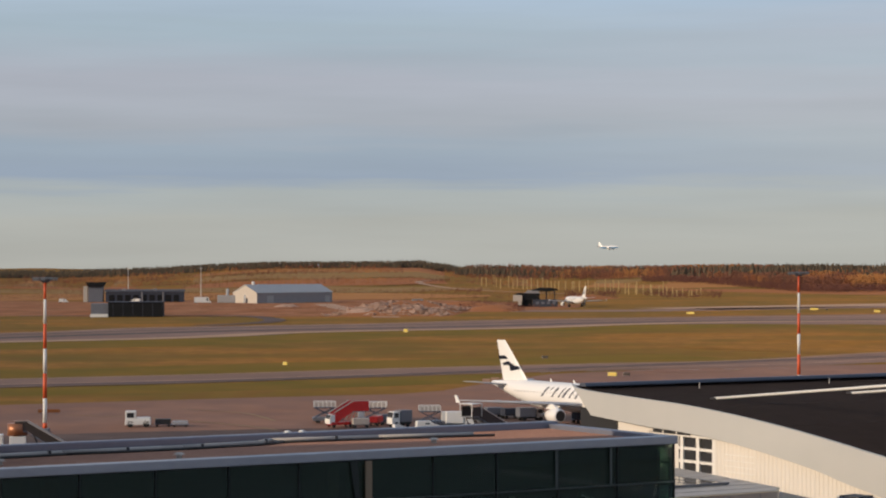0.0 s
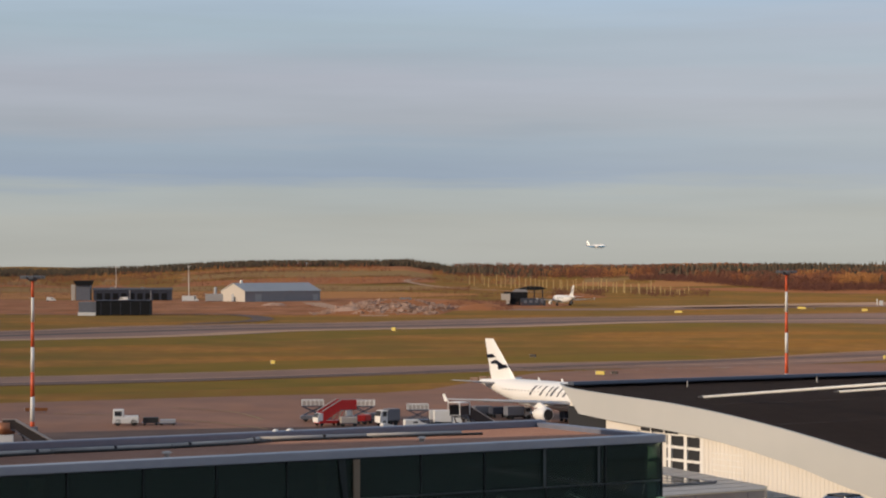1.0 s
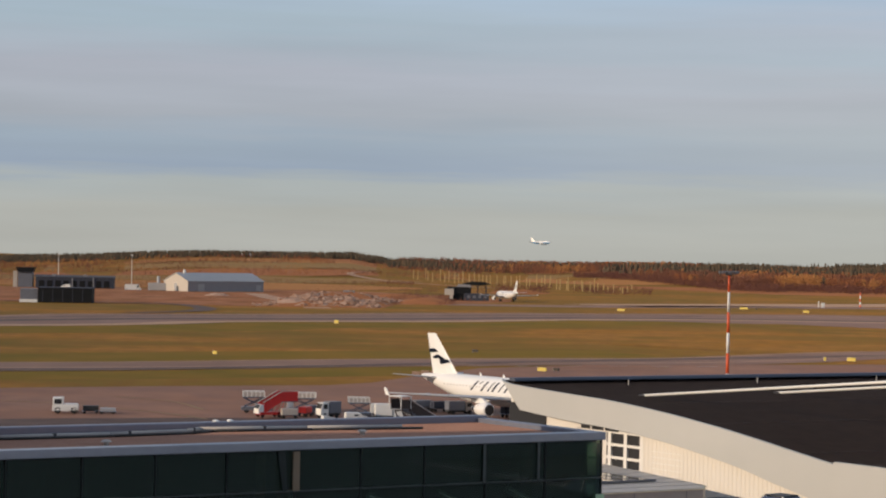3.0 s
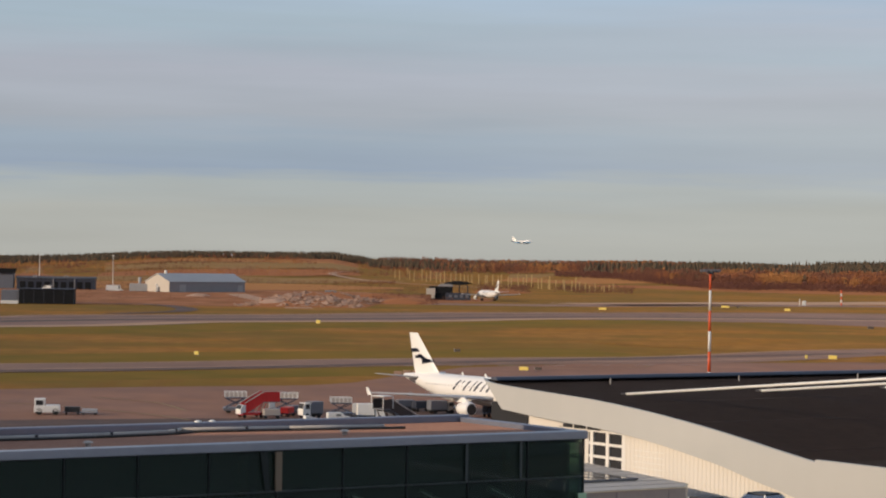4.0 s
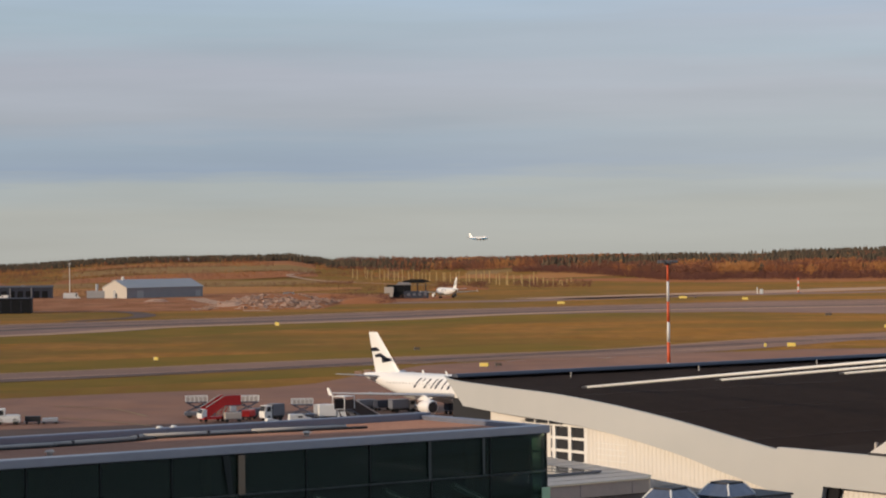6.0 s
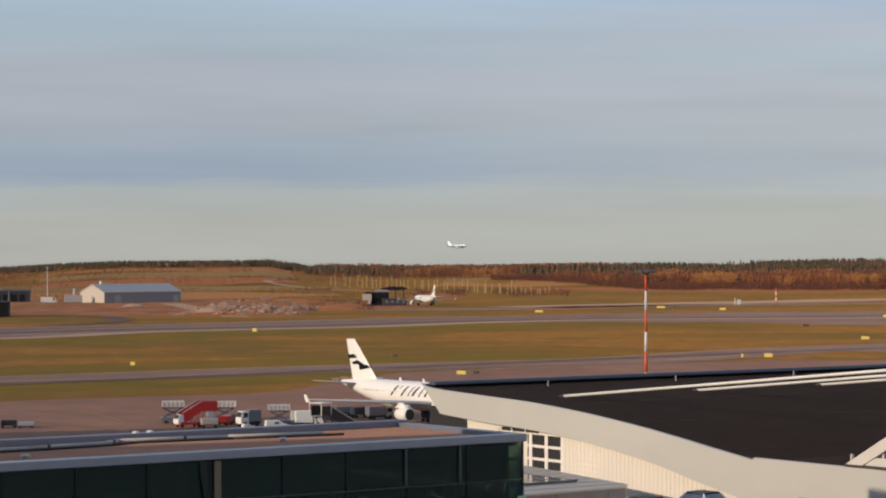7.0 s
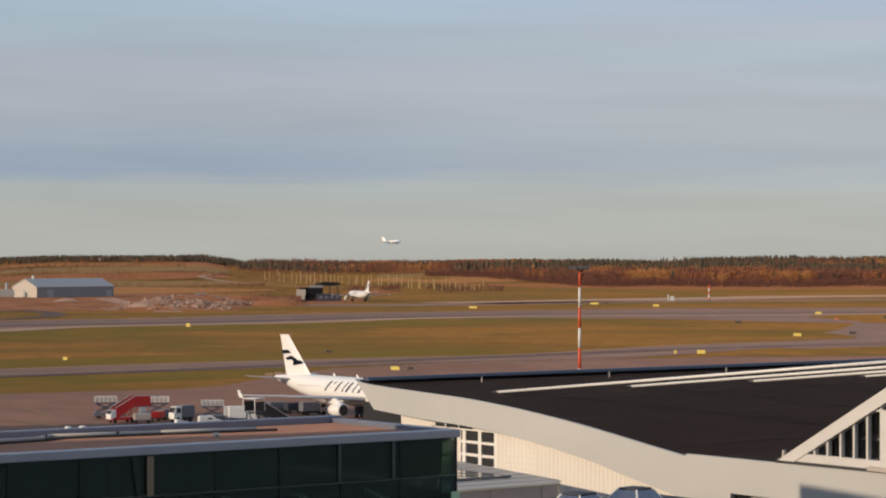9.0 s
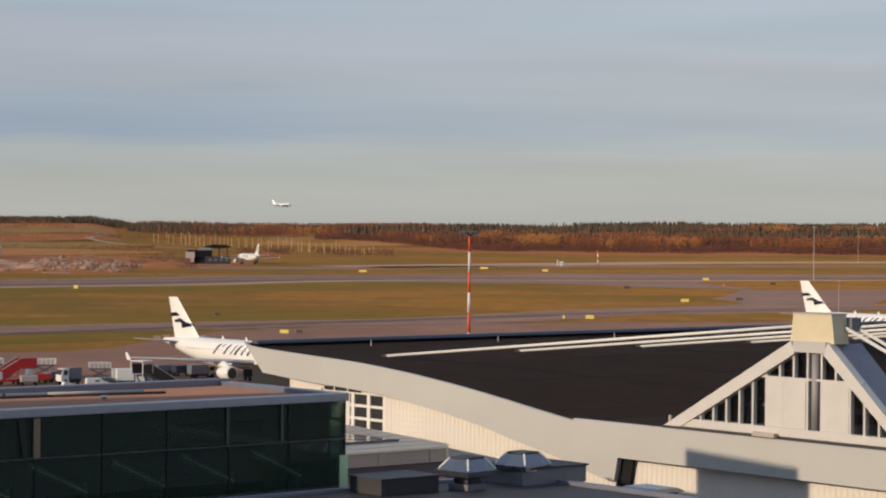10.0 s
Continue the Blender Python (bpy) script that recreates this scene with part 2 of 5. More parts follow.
DARKWALL = material("dark_hall_wall", (0.055, 0.06, 0.082), 0.7, spots=[((5, 5, 2), 0.5, (0.06, 0.064, 0.075))], spec=0.2)
BLACKWALL = material("black_hall_wall", (0.009, 0.010, 0.012), 0.75, spots=[((5, 5, 2), 0.5, (0.018, 0.017, 0.018))], spec=0.2)
RUBBLE = material("broken_concrete", (0.460, 0.299, 0.220), 0.95, spots=[(3.0, 0.7, (0.230, 0.136, 0.088)), (0.6, 0.4, (0.540, 0.373, 0.281))], bump=0.5, spec=0.1)
EARTH = material("reddish_earth", (0.324, 0.125, 0.048), 0.95, spots=[((12, 6, 3), 0.7, (0.227, 0.099, 0.044))], spec=0.1)
COPPER = material("copper_sheet", (0.36, 0.15, 0.075), 0.4, 0.5, spots=[(0.7, 0.4, (0.26, 0.115, 0.065))])
BLUEPAINT = material("sky_blue_livery", (0.13, 0.34, 0.62), 0.35)
LINKROOF = material("pale_roof_sheet", (0.41, 0.365, 0.32), 0.5, spots=[((1.5, 3, 1), 0.6, (0.36, 0.33, 0.30)), (0.4, 0.3, (0.52, 0.46, 0.40))])
TRANSOM = material("grey_transom", (0.09, 0.10, 0.095), 0.4, 0.3)
GREENGRASS = material("green_verge", (0.150, 0.101, 0.012), 0.95, spots=[((50, 60, 30), 0.7, (0.105, 0.083, 0.010)), ((18, 24, 10), 0.6, (0.218, 0.116, 0.018))], spec=0.1)
STAIN = material("stained_concrete", (0.102, 0.057, 0.041), 0.8, spots=[((14, 9, 8), 0.8, (0.146, 0.088, 0.065)), ((4, 5, 4), 0.5, (0.061, 0.040, 0.036))], spec=0.25)
STEPDARK = material("dark_brown_steps", (0.047, 0.033, 0.028), 0.7, spots=[(0.6, 0.4, (0.030, 0.023, 0.021))])
# opaque pale green; the light coming through the glass is in the colour
PALEGREEN = material("lit_green_glass_edge", (0.56, 0.74, 0.46), 0.3, spots=[(0.8, 0.4, (0.46, 0.64, 0.40))])
POSTWOOD = material("pale_post", (0.50, 0.34, 0.14), 0.8)
PINES = leafy("spruce_needles", (0.075, 0.062, 0.045), (0.095, 0.074, 0.05), (0.14, 0.092, 0.055))
GOLDBIRCH = leafy("golden_leaves", (0.39, 0.175, 0.062), (0.44, 0.20, 0.07), (0.50, 0.235, 0.085))
BIRCHES = leafy("autumn_leaves", (0.29, 0.115, 0.054), (0.33, 0.13, 0.058), (0.37, 0.15, 0.066))
RUSTWOOD = leafy("rust_leaves", (0.19, 0.082, 0.054), (0.22, 0.095, 0.058), (0.26, 0.115, 0.066))
BRUSH = leafy("brown_brush", (0.13, 0.058, 0.048), (0.17, 0.074, 0.055), (0.23, 0.098, 0.06))


def glass(name, tint, rough=0.02, through_it=1.0, gloss=0.5):
    m = bpy.data.materials.new(name)
    m.use_nodes = True
    b = m.node_tree.nodes["Principled BSDF"]
    b.inputs["Base Color"].default_value = (*tint, 1)
    b.inputs["Roughness"].default_value, b.inputs["IOR"].default_value = rough, 1.5
    b.inputs["Transmission Weight"].default_value, b.inputs["Specular IOR Level"].default_value = through_it, gloss
    return m


GREENGLASS = glass("green_tinted_glass", (0.16, 0.235, 0.18), 0.03, 0.87, 0.3)
CLEARGLASS = glass("hangar_glass", (0.62, 0.66, 0.64))
SIDEGLASS = glass("green_side_glass", (0.20, 0.33, 0.27))


# ---- shapes ----
def quadbox(bm, x0, y0, z0, x1, y1, z1):
    vs = [bm.verts.new((x, y, z)) for z in (z0, z1) for x, y in ((x0, y0), (x1, y0), (x1, y1), (x0, y1))]
    for f in ((3, 2, 1, 0), (4, 5, 6, 7), (0, 1, 5, 4), (1, 2, 6, 5), (2, 3, 7, 6), (3, 0, 4, 7)):
        bm.faces.new([vs[i] for i in f])
    return bm


def box(x0, y0, z0, x1, y1, z1, bevel=0.0):
    bm = quadbox(bmesh.new(), min(x0, x1), min(y0, y1), min(z0, z1), max(x0, x1), max(y0, y1), max(z0, z1))
    if bevel:
        bmesh.ops.bevel(bm, geom=bm.edges[:], offset=bevel, segments=2, profile=0.6, affect="EDGES")
    return bm


def boxes(rows):
    bm = bmesh.new()
    for r in rows:
        quadbox(bm, *r)
    return bm


def prism(outline, axis, a, b):
    """An outline of 2D points pushed from a to b along x, y or z."""
    bm = bmesh.new()
    put = {"x": lambda p, d: (d, p[0], p[1]), "y": lambda p, d: (p[0], d, p[1]), "z": lambda p, d: (p[0], p[1], d)}[axis]
    lo, hi = [bm.verts.new(put(p, a)) for p in outline], [bm.verts.new(put(p, b)) for p in outline]
    n = len(outline)
    for i in range(n):
        bm.faces.new((lo[i], lo[(i + 1) % n], hi[(i + 1) % n], hi[i]))
    bm.faces.new(lo[::-1])
    bm.faces.new(hi)
    bmesh.ops.recalc_face_normals(bm, faces=bm.faces[:])
    return bm


def rod(p, q, r0, r1=None, sides=10, bm=None):
    """A round bar from p to q."""
    bm = bm or bmesh.new()
    p, q = Vector(p), Vector(q)
    turn = (q - p).to_track_quat("Z", "Y").to_matrix()
    rings = []
    for c, r in ((p, r0), (q, r0 if r1 is None else r1)):
        rings.append([bm.verts.new(c + turn @ Vector((r * math.cos(k * math.tau / sides), r * math.sin(k * math.tau / sides), 0))) for k in range(sides)])
    for k in range(sides):
        bm.faces.new((rings[0][k], rings[0][(k + 1) % sides], rings[1][(k + 1) % sides], rings[1][k]))
    bm.faces.new(rings[0][::-1])
    bm.faces.new(rings[1])
    return bm


def loft(rings, closed=True):
    """Skin over rings of points, capped at both ends."""
    bm = bmesh.new()
    vs = [[bm.verts.new(p) for p in ring] for ring in rings]
    n = len(vs[0])
    for a, b in zip(vs, vs[1:]):
        for k in range(n if closed else n - 1):
            bm.faces.new((a[k], a[(k + 1) % n], b[(k + 1) % n], b[k]))
    if closed:
        bm.faces.new(vs[0][::-1])
        bm.faces.new(vs[-1])
    bmesh.ops.recalc_face_normals(bm, faces=bm.faces[:])
    return bm


def mesh_of(name, bm, mat, smooth=False):
    me = bpy.data.meshes.new(name)
    bm.to_mesh(me)
    bm.free()
    me.materials.append(mat)
    if smooth:
        for p in me.polygons:
            p.use_smooth = True
    return me


def part(name, bm, mat, parent, label="", smooth=False):
    ob = new(name, mesh_of(name, bm, mat, smooth))
    ob.parent = parent
    return tagged(ob, label)


def shared(name, me, parent, m=None):
    ob = new(name, me)
    ob.parent = parent
    if m is not None:
        ob.matrix_basis = m
    return ob


def thing(name, label, category, m=None, group="", kind=""):
    ob = new(name)
    ob.empty_display_size = 0.5
    if m is not None:
        ob.matrix_basis = m
    return tagged(ob, label, category, group, kind)


def solid(name, bm, mat, label, category, m=None, group="", kind="", smooth=False):
    ob = new(name, mesh_of(name, bm, mat, smooth))
    if m is not None:
        ob.matrix_basis = m
    return tagged(ob, label, category, group, kind)


GRID = 31.3  # the terminal's walls run at this angle

# ---- ground ----
def smooth(a, b, v):
    k = min(1.0, max(0.0, (v - a) / (b - a)))
    return k * k * (3 - 2 * k)


def terrain(x, y):
    """Height of the land: flat airfield, then slow hills with woods."""
    d = math.hypot(x, y)
    left = smooth(500, -300, x / max(d, 1) * 3000)
    bearing = math.degrees(math.atan2(x, y)) if y > 0 else 20.0
    crest = float(np.interp(bearing, [-11, -8.5, -7, -5.5, -4.2, -0.6, 0.4, 2.9, 3.8, 5.5, 7.3, 10.5, 14, 17.5], [-7, -6.5, -5, -1, 2, 4, -4.5, -7, -5.5, -2, 3, 4.5, 8, 7]))
    rise = smooth(1480, 3400, d) * (15.0 + 7.0 * left) + smooth(3000, 4700, d) * 1.0
    roll = smooth(1500, 2600, d) * (2.2 * math.sin(x * 0.006 + 1.0) + 1.5 * math.sin(x * 0.013 + y * 0.004))
    return rise + roll + smooth(1750, 2850, d) * crest


def make_ground():
    ds = [0, 40, 90, 160, 260, 400, 600, 850, 1100, 1350, 1480] + [1480 + 45 * k for k in range(1, 77)]
    n = 180
    bm = bmesh.new()
    rings = []
    for d in ds[1:]:
        rings.append([bm.verts.new((d * math.sin(a), d * math.cos(a), terrain(d * math.sin(a), d * math.cos(a)))) for a in (k * math.tau / n for k in range(n))])
    hub = bm.verts.new((0, 0, 0))
    for k in range(n):
        bm.faces.new((hub, rings[0][(k + 1) % n], rings[0][k]))
        for a, b in zip(rings, rings[1:]):
            bm.faces.new((a[k], a[(k + 1) % n], b[(k + 1) % n], b[k]))
    solid("ground", bm, GRASS, "autumn airfield grass, olive green and straw brown", "ground", kind="structure", smooth=True)


def patch(name, outline, mat, label, category, z=0.04, n=1, kind="structure"):
    """A flat area on the ground; its edge follows the land."""
    bm = bmesh.new()
    pts = []
    for (x0, y0), (x1, y1) in zip(outline, outline[1:] + outline[:1]):
        for k in range(n):
            f = k / n
            pts.append((x0 + (x1 - x0) * f, y0 + (y1 - y0) * f))
    bm.faces.new([bm.verts.new((x, y, z)) for x, y in pts])
    bmesh.ops.triangulate(bm, faces=bm.faces[:])
    bmesh.ops.recalc_face_normals(bm, faces=bm.faces[:])
    if bm.faces[:][0].normal.z < 0:
        bmesh.ops.reverse_faces(bm, faces=bm.faces[:])
    return solid(name, bm, mat, label, category, kind=kind)


def bow(points, k=8):
    """A smooth line through control points."""
    out = []
    p = [points[0]] + list(points) + [points[-1]]
    for i in range(1, len(p) - 2):
        for j in range(k):
            t = j / k
            out.append(tuple(0.5 * ((2 * p[i][a]) + (-p[i - 1][a] + p[i + 1][a]) * t + (2 * p[i - 1][a] - 5 * p[i][a] + 4 * p[i + 1][a] - p[i + 2][a]) * t * t
                                    + (-p[i - 1][a] + 3 * p[i][a] - 3 * p[i + 1][a] + p[i + 2][a]) * t ** 3) for a in range(2)))
    return out + [tuple(points[-1])]


def strip(name, line, width, mat, label, category, z=0.05, over=None):
    """A band of even width along a smooth line, laid on the land."""
    bm = bmesh.new()
    pts = bow(line)
    prev = None
    for i, (x, y) in enumerate(pts):
        ax, ay = pts[max(i - 1, 0)]
        bx, by = pts[min(i + 1, len(pts) - 1)]
        l = math.hypot(bx - ax, by - ay)
        nx, ny = -(by - ay) / l, (bx - ax) / l
        h = terrain(x, y) + z
        row = [bm.verts.new((x + nx * width / 2, y + ny * width / 2, h)), bm.verts.new((x - nx * width / 2, y - ny * width / 2, h))]
        if prev:
            bm.faces.new((prev[1], row[1], row[0], prev[0]))
        prev = row
    return solid(name, bm, mat, label, category, kind="structure")


def aside(line, d):
    """The line moved sideways by d metres."""
    out = []
    for i, (x, y) in enumerate(line):
        (ax, ay), (bx, by) = line[max(i - 1, 0)], line[min(i + 1, len(line) - 1)]
        l = math.hypot(bx - ax, by - ay)
        out.append((x - (by - ay) / l * d, y + (bx - ax) / l * d))
    return out


make_ground()
# apron in front of the terminal
patch("apron", [(-260, 40), (-260, 310), (-120, 345), (-70.5, 363), (-36, 381), (-8, 393), (0, 404), (9, 432), (22, 466), (60, 500), (105, 512), (150, 545), (420, 700), (420, 40)],
      APRON, "grey-brown concrete apron in low sun", "apron", z=0.03)
NEAR_TAXI = [(-300, 330), (-84, 432), (-43, 452), (0, 481), (40, 502), (80, 523), (135, 584), (185, 604), (300, 655), (480, 735)]
FAR_TAXI = [(-420, 560), (-138, 709), (-76, 790), (0, 842), (48, 898), (118, 944), (210, 955), (320, 985), (520, 1070), (900, 1200)]
for line, d, w in ((FAR_TAXI[:8], -72, 54), (NEAR_TAXI[:6], 34, 40), (NEAR_TAXI[:4], -32, 26)):
    strip("grass_verge", aside(line, d), w, GREENGRASS, "greener strip of airfield grass along the taxiway", "grass", 0.025)
strip("taxiway", NEAR_TAXI, 31, ASPHALT, "worn grey asphalt taxiway between grass verges", "taxiway", 0.06)
strip("taxiway", FAR_TAXI, 88, ASPHALT, "broad grey asphalt taxiway across the airfield", "taxiway", 0.06)
strip("taxiway", [(150, 560), (190, 640), (225, 720), (262, 830), (290, 920), (330, 1000)], 52, ASPHALT, "grey asphalt link joining two taxiways", "taxiway", 0.05)
patch("taxiway", [(40, 850), (112, 872), (165, 852), (205, 806), (240, 775), (300, 800), (430, 880), (430, 1130), (360, 1062), (204, 1045), (130, 1010), (50, 945)], ASPHALT, "wide paved junction of two taxiways", "taxiway", z=0.055)
strip("runway", [(-200, 1190), (60, 1130), (210, 1215), (420, 1290), (900, 1420)], 46, ASPHALT, "distant grey runway on the airfield", "runway", 0.05)
strip("runway", [(120, 1180), (300, 1340), (420, 1420), (1000, 1640)], 60, PALE, "pale sunlit distant runway shoulder", "runway", 0.05)


for outline, lab in (([(102, 571), (118, 585), (136, 600), (169, 629), (182, 646), (183, 679), (179, 711), (174, 768), (168, 834), (150, 862), (90, 800), (60, 640)], "golden airfield grass between two taxiways"),
                     ([(228, 884), (259, 924), (300, 950), (420, 990), (380, 860), (242, 790), (231, 822)], "brown grass island between the taxiways"),
                     ([(110, 517), (124, 531), (145, 559), (180, 579), (240, 600), (230, 556), (160, 524), (139, 516)], "narrow strip of brown grass at the apron's edge")):
    ring = bow(outline + outline[:1], 5)[:-1]
    patch("grass_island", ring, GRASS, lab, "grass", z=0.08)
# ---- terminal with the glass front ----
TERM = pose(10.69, 105.0, 0, 0, 0, GRID)


def glass_building():
    root = thing("terminal_building", "dark green glass terminal wing with a red gravel flat roof", "building", TERM)
    x0, depth, top = -62.0, 10.2, 14.21
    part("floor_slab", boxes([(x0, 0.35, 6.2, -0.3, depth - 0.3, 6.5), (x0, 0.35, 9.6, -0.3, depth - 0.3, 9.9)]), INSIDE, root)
    part("roof_slab", box(x0, 0.57, 13.62, -0.06, depth - 0.06, 13.9), GREYWALL, root)
    part("roof_gravel", box(x0, 0.55, 13.9, -0.55, depth - 0.5, 13.98), GRAVEL, root, "reddish roof gravel with pale patches")
    part("front_coping", box(x0, -0.1, 13.84, 0.1, 0.55, top, 0.04), PALETRIM, root, "pale lilac-grey metal roof edge")
    part("back_coping", box(x0, depth - 0.5, 13.6, 0.1, depth + 0.1, top + 0.1, 0.06), TRIM, root, "blue-grey metal roof edge")
    part("side_coping", box(-0.5, 0.553, 13.663, 0.097, depth - 0.503, top - 0.01, 0.03), TRIM, root, "blue-grey metal roof edge")
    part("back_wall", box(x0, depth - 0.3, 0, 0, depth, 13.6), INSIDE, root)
    part("base_wall", box(x0, 0.0, 0, 0, 0.3, 3.0), GREYWALL, root)
    pitch = 3.25
    mull = mesh_of("mullion", box(-0.022, -0.02, 3.0, 0.022, 0.16, 13.83), MULLION)
    rows = [3.0, 5.3, 7.6, 9.9, 12.1, 13.88]
    panes = [mesh_of("pane", box(0.06, 0.03, a + 0.05, pitch - 0.06, 0.06, b - 0.05), GREENGLASS) for a, b in zip(rows, rows[1:])]
    for k in range(19):
        x = -pitch * k
        shared("mullion", mull, root, pose(x - (0.06 if k == 0 else 0), 0, 0))
        for me in panes[2:] if k > 4 else panes:
            shared("pane", me, root, pose(x - pitch, 0, 0))
    part("transom", boxes([(x0, -0.06, z - 0.025, -0.11, 0.14, z + 0.025) for z in rows[1:-1]]), TRANSOM, root)
    for x in (-6.64, -3.68):
        part("pale_mullion", box(x - 0.06, -0.09, 12.14, x + 0.06, -0.055, 13.83), TRANSOM, root, "grey cover strip")
    # glazed end wall in small lights
    for j, y in enumerate((0.35, 1.45, 2.55, 5.0, 7.5, 9.8)):
        part("end_mullion", box(-0.09, y - 0.05, 3.0, 0.03, y + 0.05, 13.66), TRIM, root)
    for z in (4.2, 5.3, 6.4, 7.6, 8.75, 9.9, 11.0, 12.1, 12.95):
        part("end_transom", box(-0.08, 0.3, z - 0.05, 0.02, 9.8, z + 0.05), TRIM, root)
    part("end_glass", box(-0.05, 0.3, 3.0, -0.03, 9.8, 13.66), SIDEGLASS, root)
    part("corner_panel", box(-0.42, -0.10, 3.0, 0.05, -0.06, 11.35), PALEGREEN, root, "glass edge at the corner, coloured pale green as if lit through")
    part("pilaster", box(-16.4, -0.14, 12.13, -16.1, -0.055, 13.78), COLUMN, root, "warm brown pilaster")
    part("pilaster", prism([(-17.12, 13.78), (-16.78, 13.78), (-16.66, 12.13), (-16.86, 12.13)], "y", -0.08, -0.03), MULLION, root, "dim grey slanting strut")
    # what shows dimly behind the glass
    # two dark walls added to keep daylight from showing through the wing
    part("inner_blocker", box(x0, 3.6, 3.0, -0.8, 3.8, 13.6), INSIDE, root)
    part("end_blocker", box(-0.75, 0.4, 3.0, -0.6, 9.8, 13.6), INSIDE, root)
    for x, r in ((-16.1, 0.33), (-17.2, 0.22), (-30.0, 0.33), (-44.0, 0.33), (-3.4, 0.3)):
        part("column", rod((x, 1.3, 3.0), (x, 1.3, 13.6), r, sides=16), COLUMN, root, smooth=True)
    for x in (-34.0, -27.5, -23.8, -20.1, -16.4, -12.5, -8.9, -5.2):
        part("slanting_bar", rod((x, 0.22, 11.75), (x + 2.7, 0.22, 10.5), 0.17), WHITE, root, "pale slanting bar behind the glass")
        part("rail_post", rod((x + 2.7, 0.3, 9.95), (x + 2.7, 0.3, 10.9), 0.09), WHITE, root)
    part("ceiling_light", boxes([(x, 2.0, 13.5, x + 1.4, 2.25, 13.56) for x in (-52, -40, -33, -21, -12)]), PALEWALL, root)


glass_building()
pipe = bmesh.new()
for p, q in (((-62, 6.7, 14.08), (-33, 6.95, 14.08)), ((-33, 6.95, 14.08), (-27, 7.5, 14.08)), ((-27, 7.5, 14.08), (-21.4, 7.45, 14.08)), ((-21.4, 7.45, 14.08), (-17.4, 8.0, 14.08)), ((-17.4, 8.0, 14.08), (-16.3, 8.9, 14.08)), ((-16.3, 8.9, 14.08), (-11.1, 8.1, 14.08)), ((-11.1, 8.1, 14.08), (-6.4, 7.3, 14.08))):
    rod(p, q, 0.095, sides=12, bm=pipe)
roof_pipe = thing("roof_pipe", "long grey pipe on low blocks along the gravel roof", "pipe", TERM @ pose(0, 0, 0))
part("pipe", pipe, DUCT, roof_pipe, smooth=True)
cable = bmesh.new()
CABLE = ((-62, 6.2), (-33, 6.45), (-27, 7.0), (-21.4, 6.95), (-17.4, 7.4), (-16.0, 8.2), (-11.1, 7.6), (-5.6, 6.7))
for (xa, ya), (xb, yb) in zip(CABLE, CABLE[1:]):
    rod((xa, ya, 14.04), (xb, yb, 14.04), 0.06, sides=8, bm=cable)
part("cable", cable, BLACKP, roof_pipe, "black cable beside the pipe", smooth=True)
for k in range(14):
    x = -60 + 3.6 * k
    y = float(np.interp(x, [-62, -33, -27, -21.4, -17.4, -16.3, -11.1, -6.4], [6.7, 6.95, 7.5, 7.45, 8.0, 8.9, 8.1, 7.3]))
    part("pipe_clamp", box(x - 0.06, y - 0.13, 13.98, x + 0.06, y + 0.13, 14.185, 0.01), ROOFDARK, roof_pipe)
for x, y in ((-23.5, 3.2), (-10.2, 4.6), (-31.0, 4.2)):
    vent = thing("roof_vent", "small pale roof vent on the gravel", "vent", TERM @ pose(x, y, 13.98))
    part("stem", rod((0, 0, 0), (0, 0, 0.16), 0.12), PALEWALL, vent)
    part("cap", rod((0, 0, 0.16), (0, 0, 0.24), 0.24, 0.14), PALEWALL, vent)


# ---- hangar with the stayed roof ----
HANG = pose(9.08, 152.0, 0, 0, 0, GRID)
ROOF = [(-0.5, 14.12), (0.7, 13.84), (6.7, 13.58), (11.5, 13.40), (16.1, 13.08), (19.4, 12.77), (22.5, 12.43), (25.6, 12.03), (28.5, 11.62), (31.9, 11.16)]
UNDER = [(31.9, 8.74), (29.0, 9.30), (26.5, 9.76), (24.1, 10.26), (21.5, 10.66), (18.8, 11.03), (15.6, 11.38), (11.6, 11.67), (6.7, 11.87), (1.7, 12.19)]
FAR = 125.0


